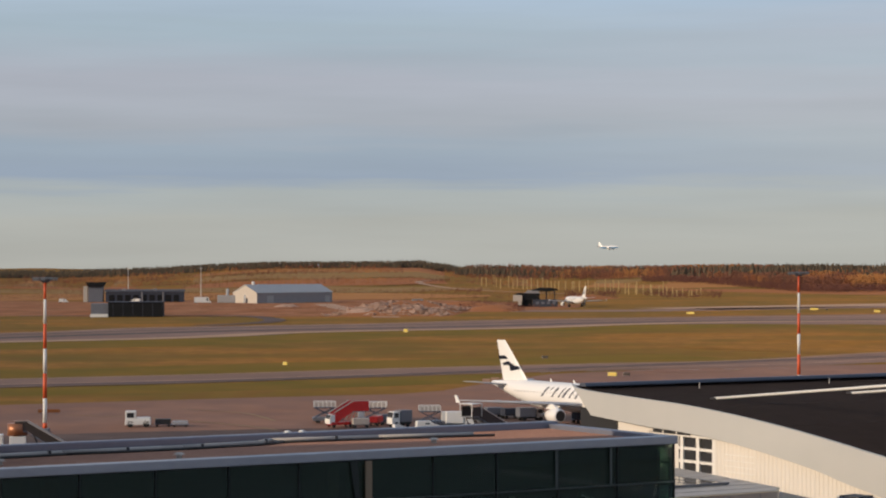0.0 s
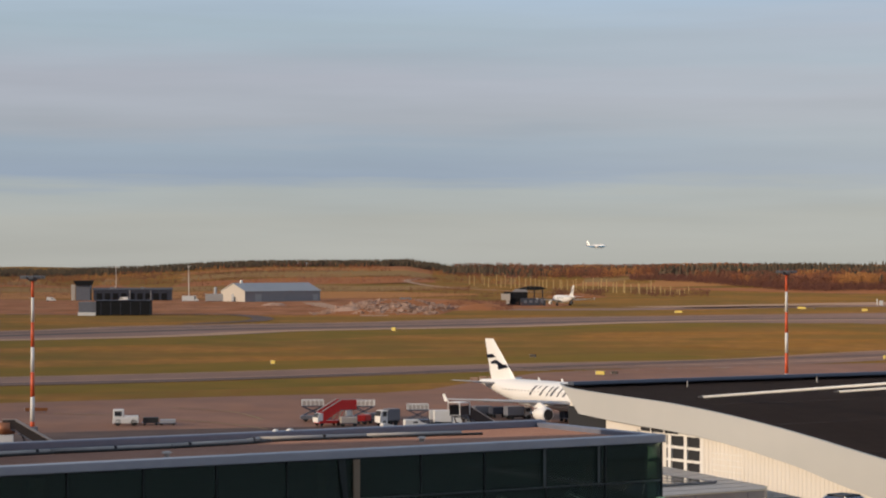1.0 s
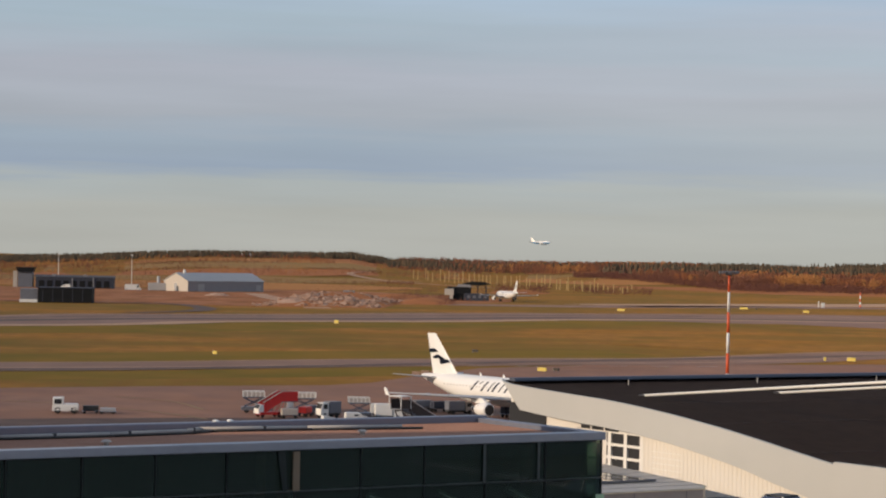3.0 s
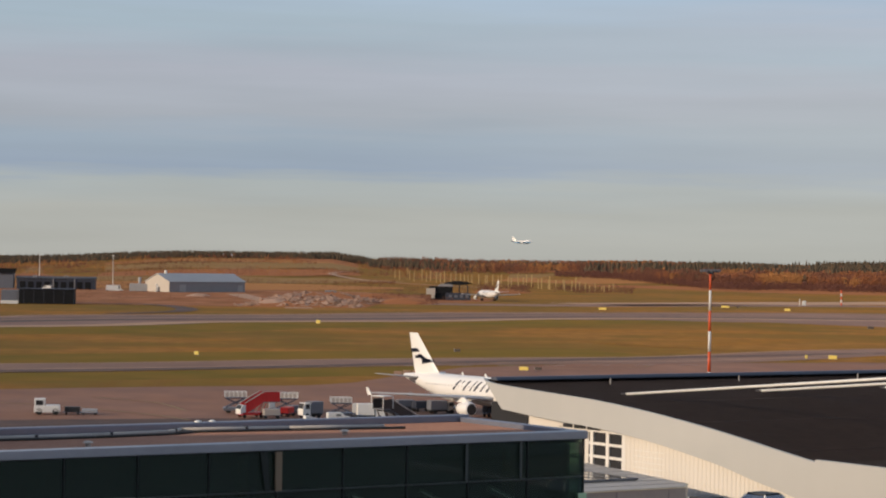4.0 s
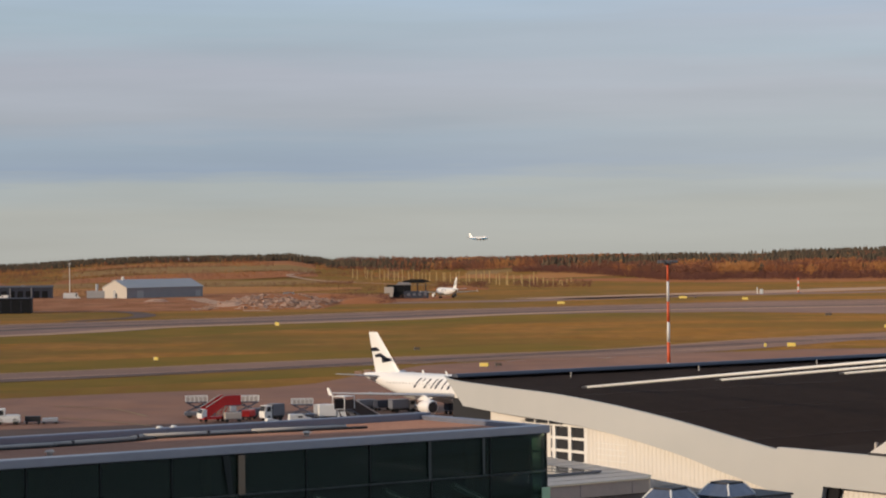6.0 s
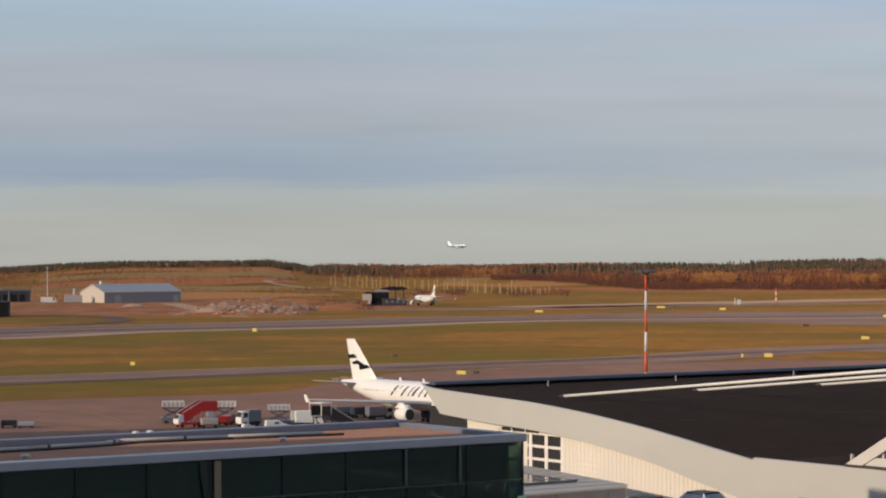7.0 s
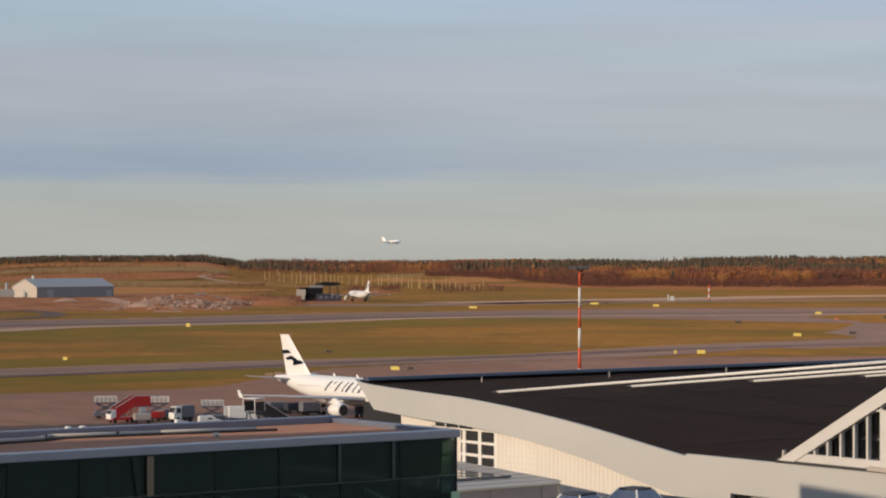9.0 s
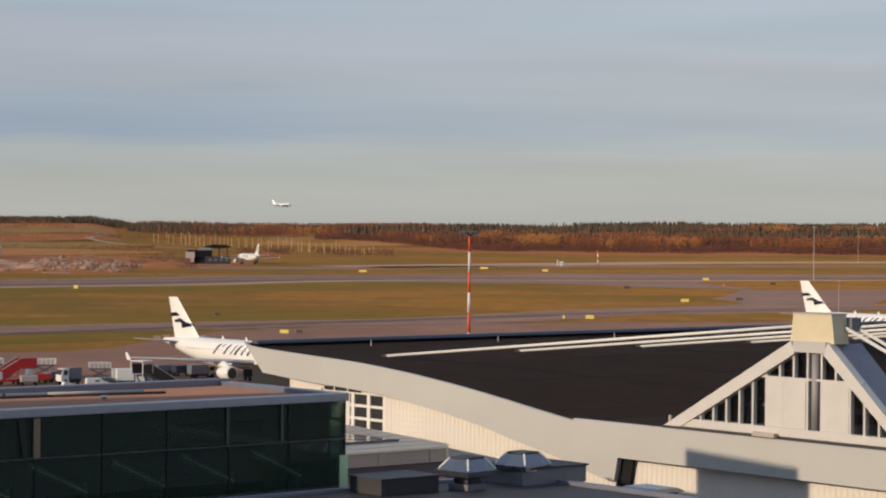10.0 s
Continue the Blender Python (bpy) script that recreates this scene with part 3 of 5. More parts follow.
def hangar():
    root = thing("hangar", "cream hangar with a black stayed roof and a pale curved fascia", "building", HANG)
    outline = [(-s, z) for s, z in bow(ROOF, 6)] + [(-s, z) for s, z in bow(UNDER, 6)]
    part("fascia", prism(outline, "x", -0.25, -0.02), FASCIA, root, "pale grey curved roof-edge beam")
    part("straight_fascia", prism([(-31.92, 11.32), (-31.92, 8.74), (-33.5, 8.36), (-35.15, 8.06), (-35.22, 8.1), (-35.5, 9.42), (-72, 9.36), (-72, 11.32)], "x", -0.32, 0.0), FASCIA, root, "pale grey straight roof-edge beam")
    # roof skin in one sheet, with lapped felt seams
    pts = bow(ROOF, 6) + [(38.6, 11.2)]
    bm = bmesh.new()
    a = [bm.verts.new((0.0, -s, z - 0.06)) for s, z in pts]
    b = [bm.verts.new((FAR, -s, z - 0.06)) for s, z in pts]
    for k in range(len(pts) - 1):
        bm.faces.new((a[k], a[k + 1], b[k + 1], b[k]))
    bmesh.ops.solidify(bm, geom=bm.faces[:], thickness=0.25)
    part("roof", bm, FELT, root, "black roofing felt", smooth=False)
    for s in (12.4, 20.6, 28.8):
        z = np.interp(s, [p[0] for p in ROOF], [p[1] for p in ROOF]) - 0.05
        part("felt_seam", box(0.4, -s - 0.12, z - 0.03, FAR, -s + 0.12, z + 0.004), FELT, root)
    part("back_flashing", prism([(-0.35, 14.0), (0.35, 14.0), (0.35, 14.22), (-0.2, 14.22), (-0.35, 14.06)], "x", 0.3, FAR), NAVYTRIM, root, "dark blue metal flashing")
    part("back_wall", box(0.4, -0.1, 0, FAR, 0.2, 13.7), CLADDING, root)
    # ribbed wall under the beam
    rib, n = 0.38, int((72 - 13.9) / 0.38)
    prof = []
    for k in range(n):
        s = 13.9 + k * rib
        prof += [(s, 0.42), (s + rib * 0.42, 0.42), (s + rib * 0.52, 0.388), (s + rib * 0.88, 0.388)]
    bm = bmesh.new()
    ztop = lambda s: float(np.interp(s, [p[0] for p in UNDER[::-1]] + [33.5, 35.3, 35.4, 72], [p[1] for p in UNDER[::-1]] + [8.3, 8.0, 9.4, 9.4])) + 0.25
    lo, hi = [bm.verts.new((x, -s, 0)) for s, x in prof], [bm.verts.new((x, -s, ztop(s))) for s, x in prof]
    for k in range(len(prof) - 1):
        bm.faces.new((lo[k + 1], lo[k], hi[k], hi[k + 1]))
    part("ribbed_wall", bm, CLADDING, root, "cream ribbed steel cladding")
    part("wall_core", box(0.45, -72, 0, 0.7, -3.9, 9.2), CLADDING, root)
    part("end_panel", prism([(-3.9, 9.2), (-10.4, 9.2), (-10.4, 11.9), (-3.9, 12.2)], "x", 0.38, 0.62), CLADDING, root, "smooth cream wall panel")
    # closed dark sheet; its colour gives the shade of a recess
    part("end_shade_sheet", box(0.3, -3.9, 0, 0.39, 0.28, 12.6), DARK, root, "dark sheet drawing the shaded recess at the roof end")
    # louvred panel beside the window
    for z in (8.4, 8.75, 9.1, 9.45, 9.8, 10.15, 10.5):
        part("louvre", box(0.36, -17.9, z, 0.40, -15.0, z + 0.05, 0.01), WHITE, root, "white louvre blade")
    # gridded window
    part("window_glass", box(0.5, -14.1, 5.0, 0.53, -7.4, 11.4), DARK, root, "dark window glass")
    for k in range(5):
        s = 13.95 - k * 1.62
        part("window_bar", box(0.38, -s - 0.16, 4.9, 0.5, -s + 0.16, 11.5), WHITE, root)
    for k in range(8):
        z = 11.42 - k * 0.80
        part("window_rail", box(0.39, -14.05, z - 0.085, 0.48, -7.4, z + 0.085), WHITE, root)
    part("strip_window", box(0.30, -11.6, 11.45, 0.37, -7.8, 11.66), DARK, root, "dark strip window")
    for s in (8.9, 10.3):
        part("strip_window_bar", box(0.26, -s - 0.05, 11.44, 0.33, -s + 0.05, 11.68), WHITE, root)
    # black slab before the wall; the recess's shade is in its colour
    part("slot_shade", prism([(-35.45, 9.5), (-36.32, 9.5), (-35.8, 6.8), (-34.9, 6.8)], "x", 0.1, 0.3), BLACKWALL, root, "black slab drawing the shaded door recess by colour")
    return root


def ridge():
    """Glazed gable and ridge roof that carries the stays."""
    root = thing("ridge_roof", "long gabled ridge with glazed end on the hangar roof", "roof", HANG)
    foot, apex, base = (38.9, 55.7), (47.9, 50.3), 11.42
    peak = 16.35
    slope, steep = (peak - base) / (apex[0] - foot[0]), (peak - base) / (foot[1] - apex[1])
    w = 0.66
    drop = w
    left = [(-foot[0], base), (-apex[0], peak), (-apex[0] - 0.25, peak - drop * 0.95), (-foot[0] - drop / slope, base)]
    part("left_rafter", prism(left, "x", -0.28, 0.25), PANEL, root, "pale sloping gable beam")
    right = [(-foot[1], base), (-apex[1], peak), (-apex[1] + 0.25, peak - drop * 0.95), (-foot[1] + drop / steep, base)]
    part("right_rafter", prism(right, "x", -0.28, 0.25), PANEL, root, "pale sloping gable beam")
    part("top_beam", box(-0.28, -apex[1] + 0.12, peak - 0.55, 0.245, -apex[0] - 0.12, peak + 0.02, 0.02), FASCIA, root)
    part("sill_beam", box(-0.22, -foot[1] + 1.4, base + 0.06, 0.2, -foot[0] - 1.4, base + 0.5, 0.02), PANEL, root, "pale sill beam")
    part("gutter_line", box(-0.34, -foot[1], base - 0.08, 0.3, -foot[0], base + 0.05), ROOFDARK, root, "dark gutter line")
    inside = lambda s: min((s - foot[0]) * slope, (foot[1] - s) * steep, peak - base) + base - drop
    for k in range(18):
        s = 40.6 + k * 0.92
        top = inside(s)
        if top > base + 0.6:
            part("glazing_bar", box(-0.12, -s - 0.065, base + 0.45, 0.14, -s + 0.065, top + 0.1), PANEL, root)
    part("glazing_rail", box(-0.14, -52.4, 14.4, 0.1, -45.3, 14.5), PANEL, root)
    part("ledge_box", box(-0.6, -47.1, base - 0.02, -0.3, -45.6, base + 0.2, 0.02), PALEWALL, root)
    glassy = [(-foot[0] - 1.6, base + 0.45), (-apex[0] - 0.3, peak - 0.6), (-apex[1] + 0.3, peak - 0.6), (-foot[1] + 1.6, base + 0.45)]
    part("gable_glass", prism(glassy, "x", 0.16, 0.19), CLEARGLASS, root, "glazing")
    for s0, s1 in ((46.1, 48.8), (49.85, 51.6)):
        part("wall_panel", box(-0.16, -s1, base + 0.5, 0.15, -s0, 14.4, 0.03), PANEL, root, "white flat panel")
    part("panel_joint", boxes([(-0.175, -48.7, 13.0, -0.15, -45.95, 13.025), (-0.168, -47.31, 12.0, -0.15, -47.29, 14.3)]), PANEL, root)
    part("gable_column", rod((0.02, -49.33, 11.9), (0.02, -49.33, 15.75), 0.22, sides=16), SHEDSIDE, root, smooth=True)
    ins = lambda e: [(-foot[0] - e, base - 0.2), (-apex[0], peak - e), (-apex[1], peak - e), (-foot[1] + e, base - 0.2)]
    o, i = ins(0.08), ins(0.45)
    part("left_slope", prism([o[0], o[1], i[1], i[0]], "x", 0.26, FAR), FELT, root, "black felt roof slope")
    part("right_verge", prism([o[3], o[2], i[2], i[3]], "x", 0.26, 2.3), TRIM, root, "blue-grey metal verge strip")
    part("right_slope", prism([o[3], o[2], i[2], i[3]], "x", 2.303, FAR), FELT, root, "black felt roof slope")
    part("ridge_top", box(0.26, -apex[1], peak - 0.45, FAR, -apex[0], peak - 0.08), FELT, root)
    part("hall_floor", box(0.7, -foot[1], 7.8, 40, -foot[0], 8.0), INSIDE, root)
    part("hall_back", prism([(-foot[0] - 1.2, base), (-apex[0] - 0.2, peak - 0.7), (-apex[1] + 0.2, peak - 0.7), (-foot[1] + 1.2, base)], "x", 9, 9.3), COLUMN, root)
    part("hall_truss", boxes([(3, -54, 12.6, 3.2, -41, 12.9), (6, -54, 13.2, 6.2, -42, 13.5)]), PALEWALL, root)
    return root


hangar()
ridge()
for k in range(10):
    u = 4.5 + 11.5 * k
    cap = thing("pylon_head", "cream plastered pylon head on the ridge", "pylon", HANG @ pose(u if k else 0.5, -49.1, 16.28), group="pylon heads")
    part("block", prism([(-1.45, 0), (1.45, 0), (1.25, 1.45), (-1.25, 1.45)], "x", -0.55, 0.55), CREAM, cap)
    part("cap", box(-0.6, -1.3, 1.45, 0.6, 1.3, 1.5, 0.02), PALEWALL, cap, "pale metal capping")
    part("rear_slab", box(0.56, -1.6, 0.6, 1.3, 0.9, 1.3, 0.03), GREYWALL, cap, "dark grey slab behind the head")
for k in range(10):
    u = 4.5 + 11.5 * k
    stay = thing("roof_stay", "white steel stay rods from pylon head to roof", "stay", HANG, group="roof stays")
    part("rod", rod((u, -8.8, 13.5), (u, -47.9, 17.2), 0.085, sides=12), WHITE, stay, smooth=True)
    part("rod", rod((u, -64.5, 11.3), (u, -50.3, 17.2), 0.07, sides=12), WHITE, stay, smooth=True)
    part("anchor", box(u - 0.15, -9.0, 13.2, u + 0.15, -8.5, 13.56, 0.03), ROOFDARK, stay)
for u in (0.9, 1.7):
    stay = thing("roof_stay", "white steel stay rod from the first pylon head", "stay", HANG, group="roof stays")
    part("rod", rod((u, -50.4, 17.1), (u, -64.5, 11.3), 0.09, sides=12), WHITE, stay, smooth=True)
    part("anchor", box(u - 0.15, -64.7, 11.0, u + 0.15, -64.3, 11.4, 0.03), ROOFDARK, stay)
for k in range(8):
    pin = solid("roof_pin", rod((0, 0, 0), (0, 0, 0.42), 0.05, 0.04), DUCT, "thin grey vent pipe near the roof edge", "vent pipe", HANG @ pose(8.7 + 11.5 * k, -1.8, 13.7), group="roof pins")
foot_pin = solid("foot_post", rod((0, 0, 0), (0, 0, 0.75), 0.12, 0.1), PALEWALL, "short pale post at the gable foot", "post", HANG @ pose(0.8, -38.4, 11.15))



# ---- link block and annex roof between terminal and hangar ----
link = thing("link_block", "low flat-roofed link with a pale metal parapet", "building", TERM)
part("wall", box(1.0, 13.5, 0, 17.6, 27, 8.86), GREYWALL, link)
edge = lambda e: [(0.8 - e, 13.0 - e), (16.8, 13.0 - e), (18.1 + e, 14.4), (19.7 + e, 22.0), (20.7 + e, 27.0), (0.8 - e, 27.0)]
part("parapet", prism(edge(0.0), "z", 8.94, 9.66), LINKROOF, link, "pale grey metal parapet")
part("drip_line", prism(edge(0.06), "z", 9.66, 9.70), CREAM, link, "pale drip edge")
part("roof_sheet", prism(edge(-0.1), "z", 9.70, 9.74), LINKROOF, link, "pale standing-seam roof sheet")
for k in range(7):
    part("roof_seam", box(0.9, 14.6 + 1.75 * k, 9.74, 18.0 + 0.3 * k, 14.66 + 1.75 * k, 9.765), LINKROOF, link)
part("parapet_joint", boxes([(x, 12.985, 8.96, x + 0.03, 12.998, 9.64) for x in (4.2, 8.1, 12.0, 15.6)]), GREYWALL, link)
part("skylight_frame", boxes([(12.0 + 1.1 * k, 16.9, 9.74, 12.06 + 1.1 * k, 22.0, 9.88) for k in range(5)] + [(12.0, 16.8, 9.80, 16.5, 16.88, 9.9), (12.0, 22.0, 9.80, 16.5, 22.08, 9.9)]), GREYWALL, link, "pale rooflight frame")
part("skylight", box(12.0, 16.9, 9.745, 16.5, 21.98, 9.85), CLEARGLASS, link, "glass rooflight")
# black strip paints the line of shade under the parapet
part("shadow_gap", box(0.9, 13.3, 8.86, 17.6, 27, 8.94), DARK, link)
part("lower_roof", box(0.6, 3.0, 7.9, 17.4, 13.4, 8.1), GRAVEL, link, "reddish gravel lower roof")

annex = thing("annex_building", "flat-roofed annex with dark roof and blue-grey coping", "building", TERM)
part("wall", box(-30, -30, 0, 8.3, -2.3, 9.8), GREYWALL, annex)
part("roof", box(-29.9, -29.9, 9.8, 8.0, -2.5, 10.02), ROOFDARK, annex, "dark felt roof")
part("coping", box(8.0, -30, 9.75, 8.45, -2.3, 10.2, 0.04), TRIM, annex, "blue-grey metal coping")
part("back_coping", box(-30, -2.6, 9.77, 7.98, -2.2, 10.17, 0.04), TRIM, annex, "blue-grey metal coping")
for x0, y0, x1, y1, z1 in ((-1.9, -5.1, 1.4, -2.8, 10.72),):
    unit = thing("roof_unit", "blue-grey metal plant box on the annex roof", "roof plant", TERM @ pose(0, 0, 10.02))
    part("casing", box(x0, y0, 0, x1, y1, z1 - 10.02, 0.04), ROOFDARK, unit)
    part("lid", box(x0 - 0.08, y0 - 0.08, z1 - 10.02, x1 + 0.08, y1 + 0.08, z1 - 9.94, 0.02), ROOFDARK, unit)
    for k in range(5):
        part("grille_slat", box(x0 + 0.3, y0 - 0.03, 0.12 + 0.1 * k, x1 - 0.3, y0 - 0.01, 0.17 + 0.1 * k), ROOFDARK, unit)
plant = thing("plant_room", "grey sheet-metal plant box behind the roof fans", "roof plant", TERM @ pose(9.9, -5.7, 0))
part("base", box(-1.4, 0.1, 0, -0.1, 3.0, 10.0), GREYWALL, plant)
part("casing", box(-4.0, 0, 10.0, 0, 3.2, 10.75, 0.03), GREYWALL, plant)
part("lid", box(-4.08, -0.08, 10.75, 0.08, 3.28, 10.84, 0.02), ROOFDARK, plant)


def roof_fan(m):
    root = thing("roof_fan", "galvanised roof exhaust fan with a hipped hood", "exhaust fan", m, group="roof fans")
    part("kerb", box(-0.75, -0.75, 0, 0.75, 0.75, 0.28, 0.03), GREYWALL, root)
    part("throat", box(-0.55, -0.55, 0.28, 0.55, 0.55, 0.6, 0.05), ROOFDARK, root)
    sq = lambda r, z: [(r * sx, r * sy, z) for sx, sy in ((-1, -1), (1, -1), (1, 1), (-1, 1))]
    part("skirt", loft([sq(0.72, 0.52), sq(1.12, 0.66), sq(1.15, 0.90)]), STEEL, root)
    part("hood", loft([sq(1.22, 0.91), sq(1.10, 1.04), sq(0.74, 1.42), sq(0.66, 1.46)]), STEEL, root)
    part("lid", box(-0.68, -0.68, 1.46, 0.68, 0.68, 1.53, 0.02), ROOFDARK, root)
    # white on the steel hips puts the sun's glint into the colour
    for sx, sy in ((-1, -1), (1, -1), (1, 1), (-1, 1)):
        part("hip_seam", rod((1.14 * sx, 1.14 * sy, 0.96), (0.70 * sx, 0.70 * sy, 1.45), 0.055), WHITE, root, "hip seam coloured white as a sun highlight")
    return root


roof_fan(TERM @ pose(3.05, -5.1, 10.02, 0, 0, 7) @ Matrix.Diagonal((0.8, 0.8, 0.98, 1.0)))
roof_fan(TERM @ pose(6.7, -4.8, 10.02, 0, 0, 8) @ Matrix.Diagonal((0.8, 0.8, 0.98, 1.0)))
hatch = thing("roof_hatch", "low grey roof hatch behind the coping", "roof hatch", TERM @ pose(9.9, -10.0, 0))
part("shaft", box(-1.0, -0.8, 0, 1.0, 0.8, 9.95, 0.03), GREYWALL, hatch)
part("lid", prism([(-1.25, 9.95), (1.25, 9.95), (0.7, 10.15), (-0.7, 10.15)], "y", -1.0, 1.0), STEEL, hatch)
for x, y in ((-14.89, 9.95), (-14.15, 9.95)):
    solid("roof_dome", loft([[(r * math.cos(k * math.tau / 12), r * math.sin(k * math.tau / 12), z) for k in range(12)] for r, z in ((0.17, 0), (0.16, 0.04), (0.1, 0.08), (0.03, 0.095))]), WHITE,
          "small white dome vent on the roof edge", "vent", TERM @ pose(x, y, 14.31), group="roof domes", smooth=True)


# unseen block added so that the glass front mirrors a dark roof
lower = thing("reflection_block", "plain unseen block with dark felt, added to darken the glass reflections", "building", TERM)
part("wall", box(-48, -100, 0, 60, -30.1, 9.8), GREYWALL, lower)
part("roof", box(-47.8, -99.8, 9.8, 59.8, -30.3, 10.02), ROOFDARK, lower, "dark felt roof")
terrace = thing("viewing_terrace", "plain grey building with a flat viewing terrace", "building", pose(0, 0, 0))
part("wall", box(-6, -14, 0, 6, 0.7, 20.2), GREYWALL, terrace)
part("deck", box(-6.1, -14.1, 20.2, 6.1, 0.8, 20.4), PALEWALL, terrace, "pale terrace deck")


# unseen block added west of the terminal only to shade part of the hangar wall
tower = thing("shade_block", "plain grey unseen block added to shade the hangar wall", "tower", pose(-22.9, 90.75, 0, 0, 0, 21.8))
part("shaft", box(-4, -2.9, 0, 4, 4.85, 24.7), GREYWALL, tower)
part("roof", box(-4.0, -2.9, 24.7, 4.0, 4.85, 24.8), ROOFDARK, tower)
# ---- aircraft ----
def wing_bm(sections):
    """A tapered wing over sections (x lead, x trail, y, z, thickness)."""
    rings = []
    for xl, xt, y, z, th in sections:
        c = xl - xt
        ring = []
        for f, up in ((0, 0), (0.06, 0.6), (0.3, 1.0), (0.65, 0.62), (1.0, 0.05), (0.65, -0.35), (0.3, -0.7), (0.06, -0.5)):
            ring.append((xl - f * c, y, z + up * th * 0.5))
        rings.append(ring)
    return loft(rings)


FUS = [(0.0, 3.30, 0.06), (-0.35, 3.34, 0.48), (-1.0, 3.42, 0.86), (-2.0, 3.55, 1.28), (-3.4, 3.70, 1.66), (-5.2, 3.80, 1.92), (-7.0, 3.82, 2.0), (-10, 3.82, 2.0), (-14, 3.82, 2.0), (-18, 3.82, 2.0), (-21, 3.82, 2.0), (-23.5, 3.83, 1.99),
       (-26.5, 3.95, 1.90), (-29.5, 4.25, 1.58), (-32.5, 4.62, 1.12), (-35.2, 4.95, 0.64), (-37.0, 5.15, 0.34), (-37.5, 5.2, 0.12)]


def aircraft(label, m, body=FUSELAGE, belly=None, marks=True, name="airliner"):
    root = thing(name, label, "airplane", m)
    rings = [[(x, r * math.cos(k * math.tau / 24), zc + r * 1.02 * math.sin(k * math.tau / 24)) for k in range(24)] for x, zc, r in FUS]
    part("fuselage", loft(rings), body, root, smooth=True)
    if belly:
        rings = [[(x, (r + 0.02) * math.cos(math.pi + k * math.pi / 12), zc + (r + 0.02) * 1.02 * math.sin(math.pi + k * math.pi / 12)) for k in range(13)] for x, zc, r in FUS[2:-2]]
        part("belly", loft(rings, False), belly, root, smooth=True)
    part("wing_fairing", loft([[(x, a * math.cos(k * math.tau / 16), 2.45 + b * math.sin(k * math.tau / 16)) for k in range(16)] for x, a, b in ((-10, 0.6, 0.3), (-12, 2.0, 0.75), (-17, 2.15, 0.85), (-20, 1.6, 0.6), (-22, 0.5, 0.2))]), body, root, smooth=True)
    for side in (1, -1):
        w = part("wing", wing_bm([(-11.4, -18.6, 1.2 * side, 2.75, 0.95), (-14.3, -18.9, 6.2 * side, 3.15, 0.6), (-20.6, -22.1, 17.6 * side, 3.75, 0.22)]), WINGGREY, root, smooth=True)
        part("winglet", prism([(-21.0, 3.4), (-21.9, 3.4), (-22.4, 4.45), (-21.9, 4.45)], "y", 17.58 * side, 17.7 * side), body, root)
        e = [(-12.3, 0.9), (-12.5, 1.0), (-13.2, 1.06), (-14.2, 0.98), (-15.0, 0.74)]
        part("engine", loft([[(x, 6.5 * side + r * math.cos(k * math.tau / 20), 1.55 + r * math.sin(k * math.tau / 20)) for k in range(20)] for x, r in e]), body, root, smooth=True)
        part("intake", loft([[(x, 6.5 * side + r * math.cos(k * math.tau / 20), 1.55 + r * math.sin(k * math.tau / 20)) for k in range(20)] for x, r in ((-12.26, 0.8), (-12.32, 0.82))]), DARK, root, "dark engine intake")
        part("exhaust", loft([[(x, 6.5 * side + r * math.cos(k * math.tau / 16), 1.55 + r * math.sin(k * math.tau / 16)) for k in range(16)] for x, r in ((-15.0, 0.6), (-16.2, 0.3))]), STEEL, root, smooth=True)
        part("pylon", prism([(-12.9, 2.6), (-14.0, 3.2), (-17.0, 3.1), (-15.4, 2.4)], "y", 6.35 * side, 6.65 * side), body, root)
        for y in (4.6, 8.6, 12.2):
            part("flap_fairing", rod((-16.0 - 0.25 * y, y * side, 2.75 + 0.06 * y), (-19.2 - 0.2 * y, y * side, 2.65 + 0.06 * y), 0.28, 0.06), WINGGREY, root, smooth=True)
        part("tailplane", wing_bm([(-31.9, -35.4, 0.4 * side, 5.0, 0.4), (-35.0, -36.7, 6.2 * side, 5.55, 0.16)]), WINGGREY, root, smooth=True)
        leg = part("main_gear", rod((-17.7, 3.8 * side, 0.6), (-17.7, 3.6 * side, 2.6), 0.16), STEEL, root)
        for d in (-0.35, 0.35):
            part("wheel", rod((-17.7, 3.8 * side + d - 0.2, 0.58), (-17.7, 3.8 * side + d + 0.2, 0.58), 0.58, sides=16), TYRE, leg)
    fin = part("fin", loft([[(xl - f * (xl - xt), w * th, z) for f, w in ((0, 0), (0.1, 0.6), (0.35, 1), (0.7, 0.6), (1, 0), (0.7, -0.6), (0.35, -1), (0.1, -0.6))]
                            for xl, xt, z, th in ((-26.0, -34.4, 5.45, 0.16), (-28.6, -34.7, 5.9, 0.32), (-34.1, -36.2, 11.76, 0.14))]), body, root)
    nose = part("nose_gear", rod((-5.0, 0, 0.4), (-5.0, 0, 2.2), 0.12), STEEL, root)
    for d in (-0.25, 0.25):
        part("wheel", rod((-5.0, d - 0.1, 0.4), (-5.0, d + 0.1, 0.4), 0.4, sides=14), TYRE, nose)
    for side in (1, -1):
        # cabin windows and cockpit panes
        part("cockpit_window", prism([(-1.75, 4.1), (-2.9, 4.35), (-2.95, 4.75), (-2.3, 4.6)], "y", 1.02 * side, 1.28 * side), DARK, root, "dark cockpit glass")
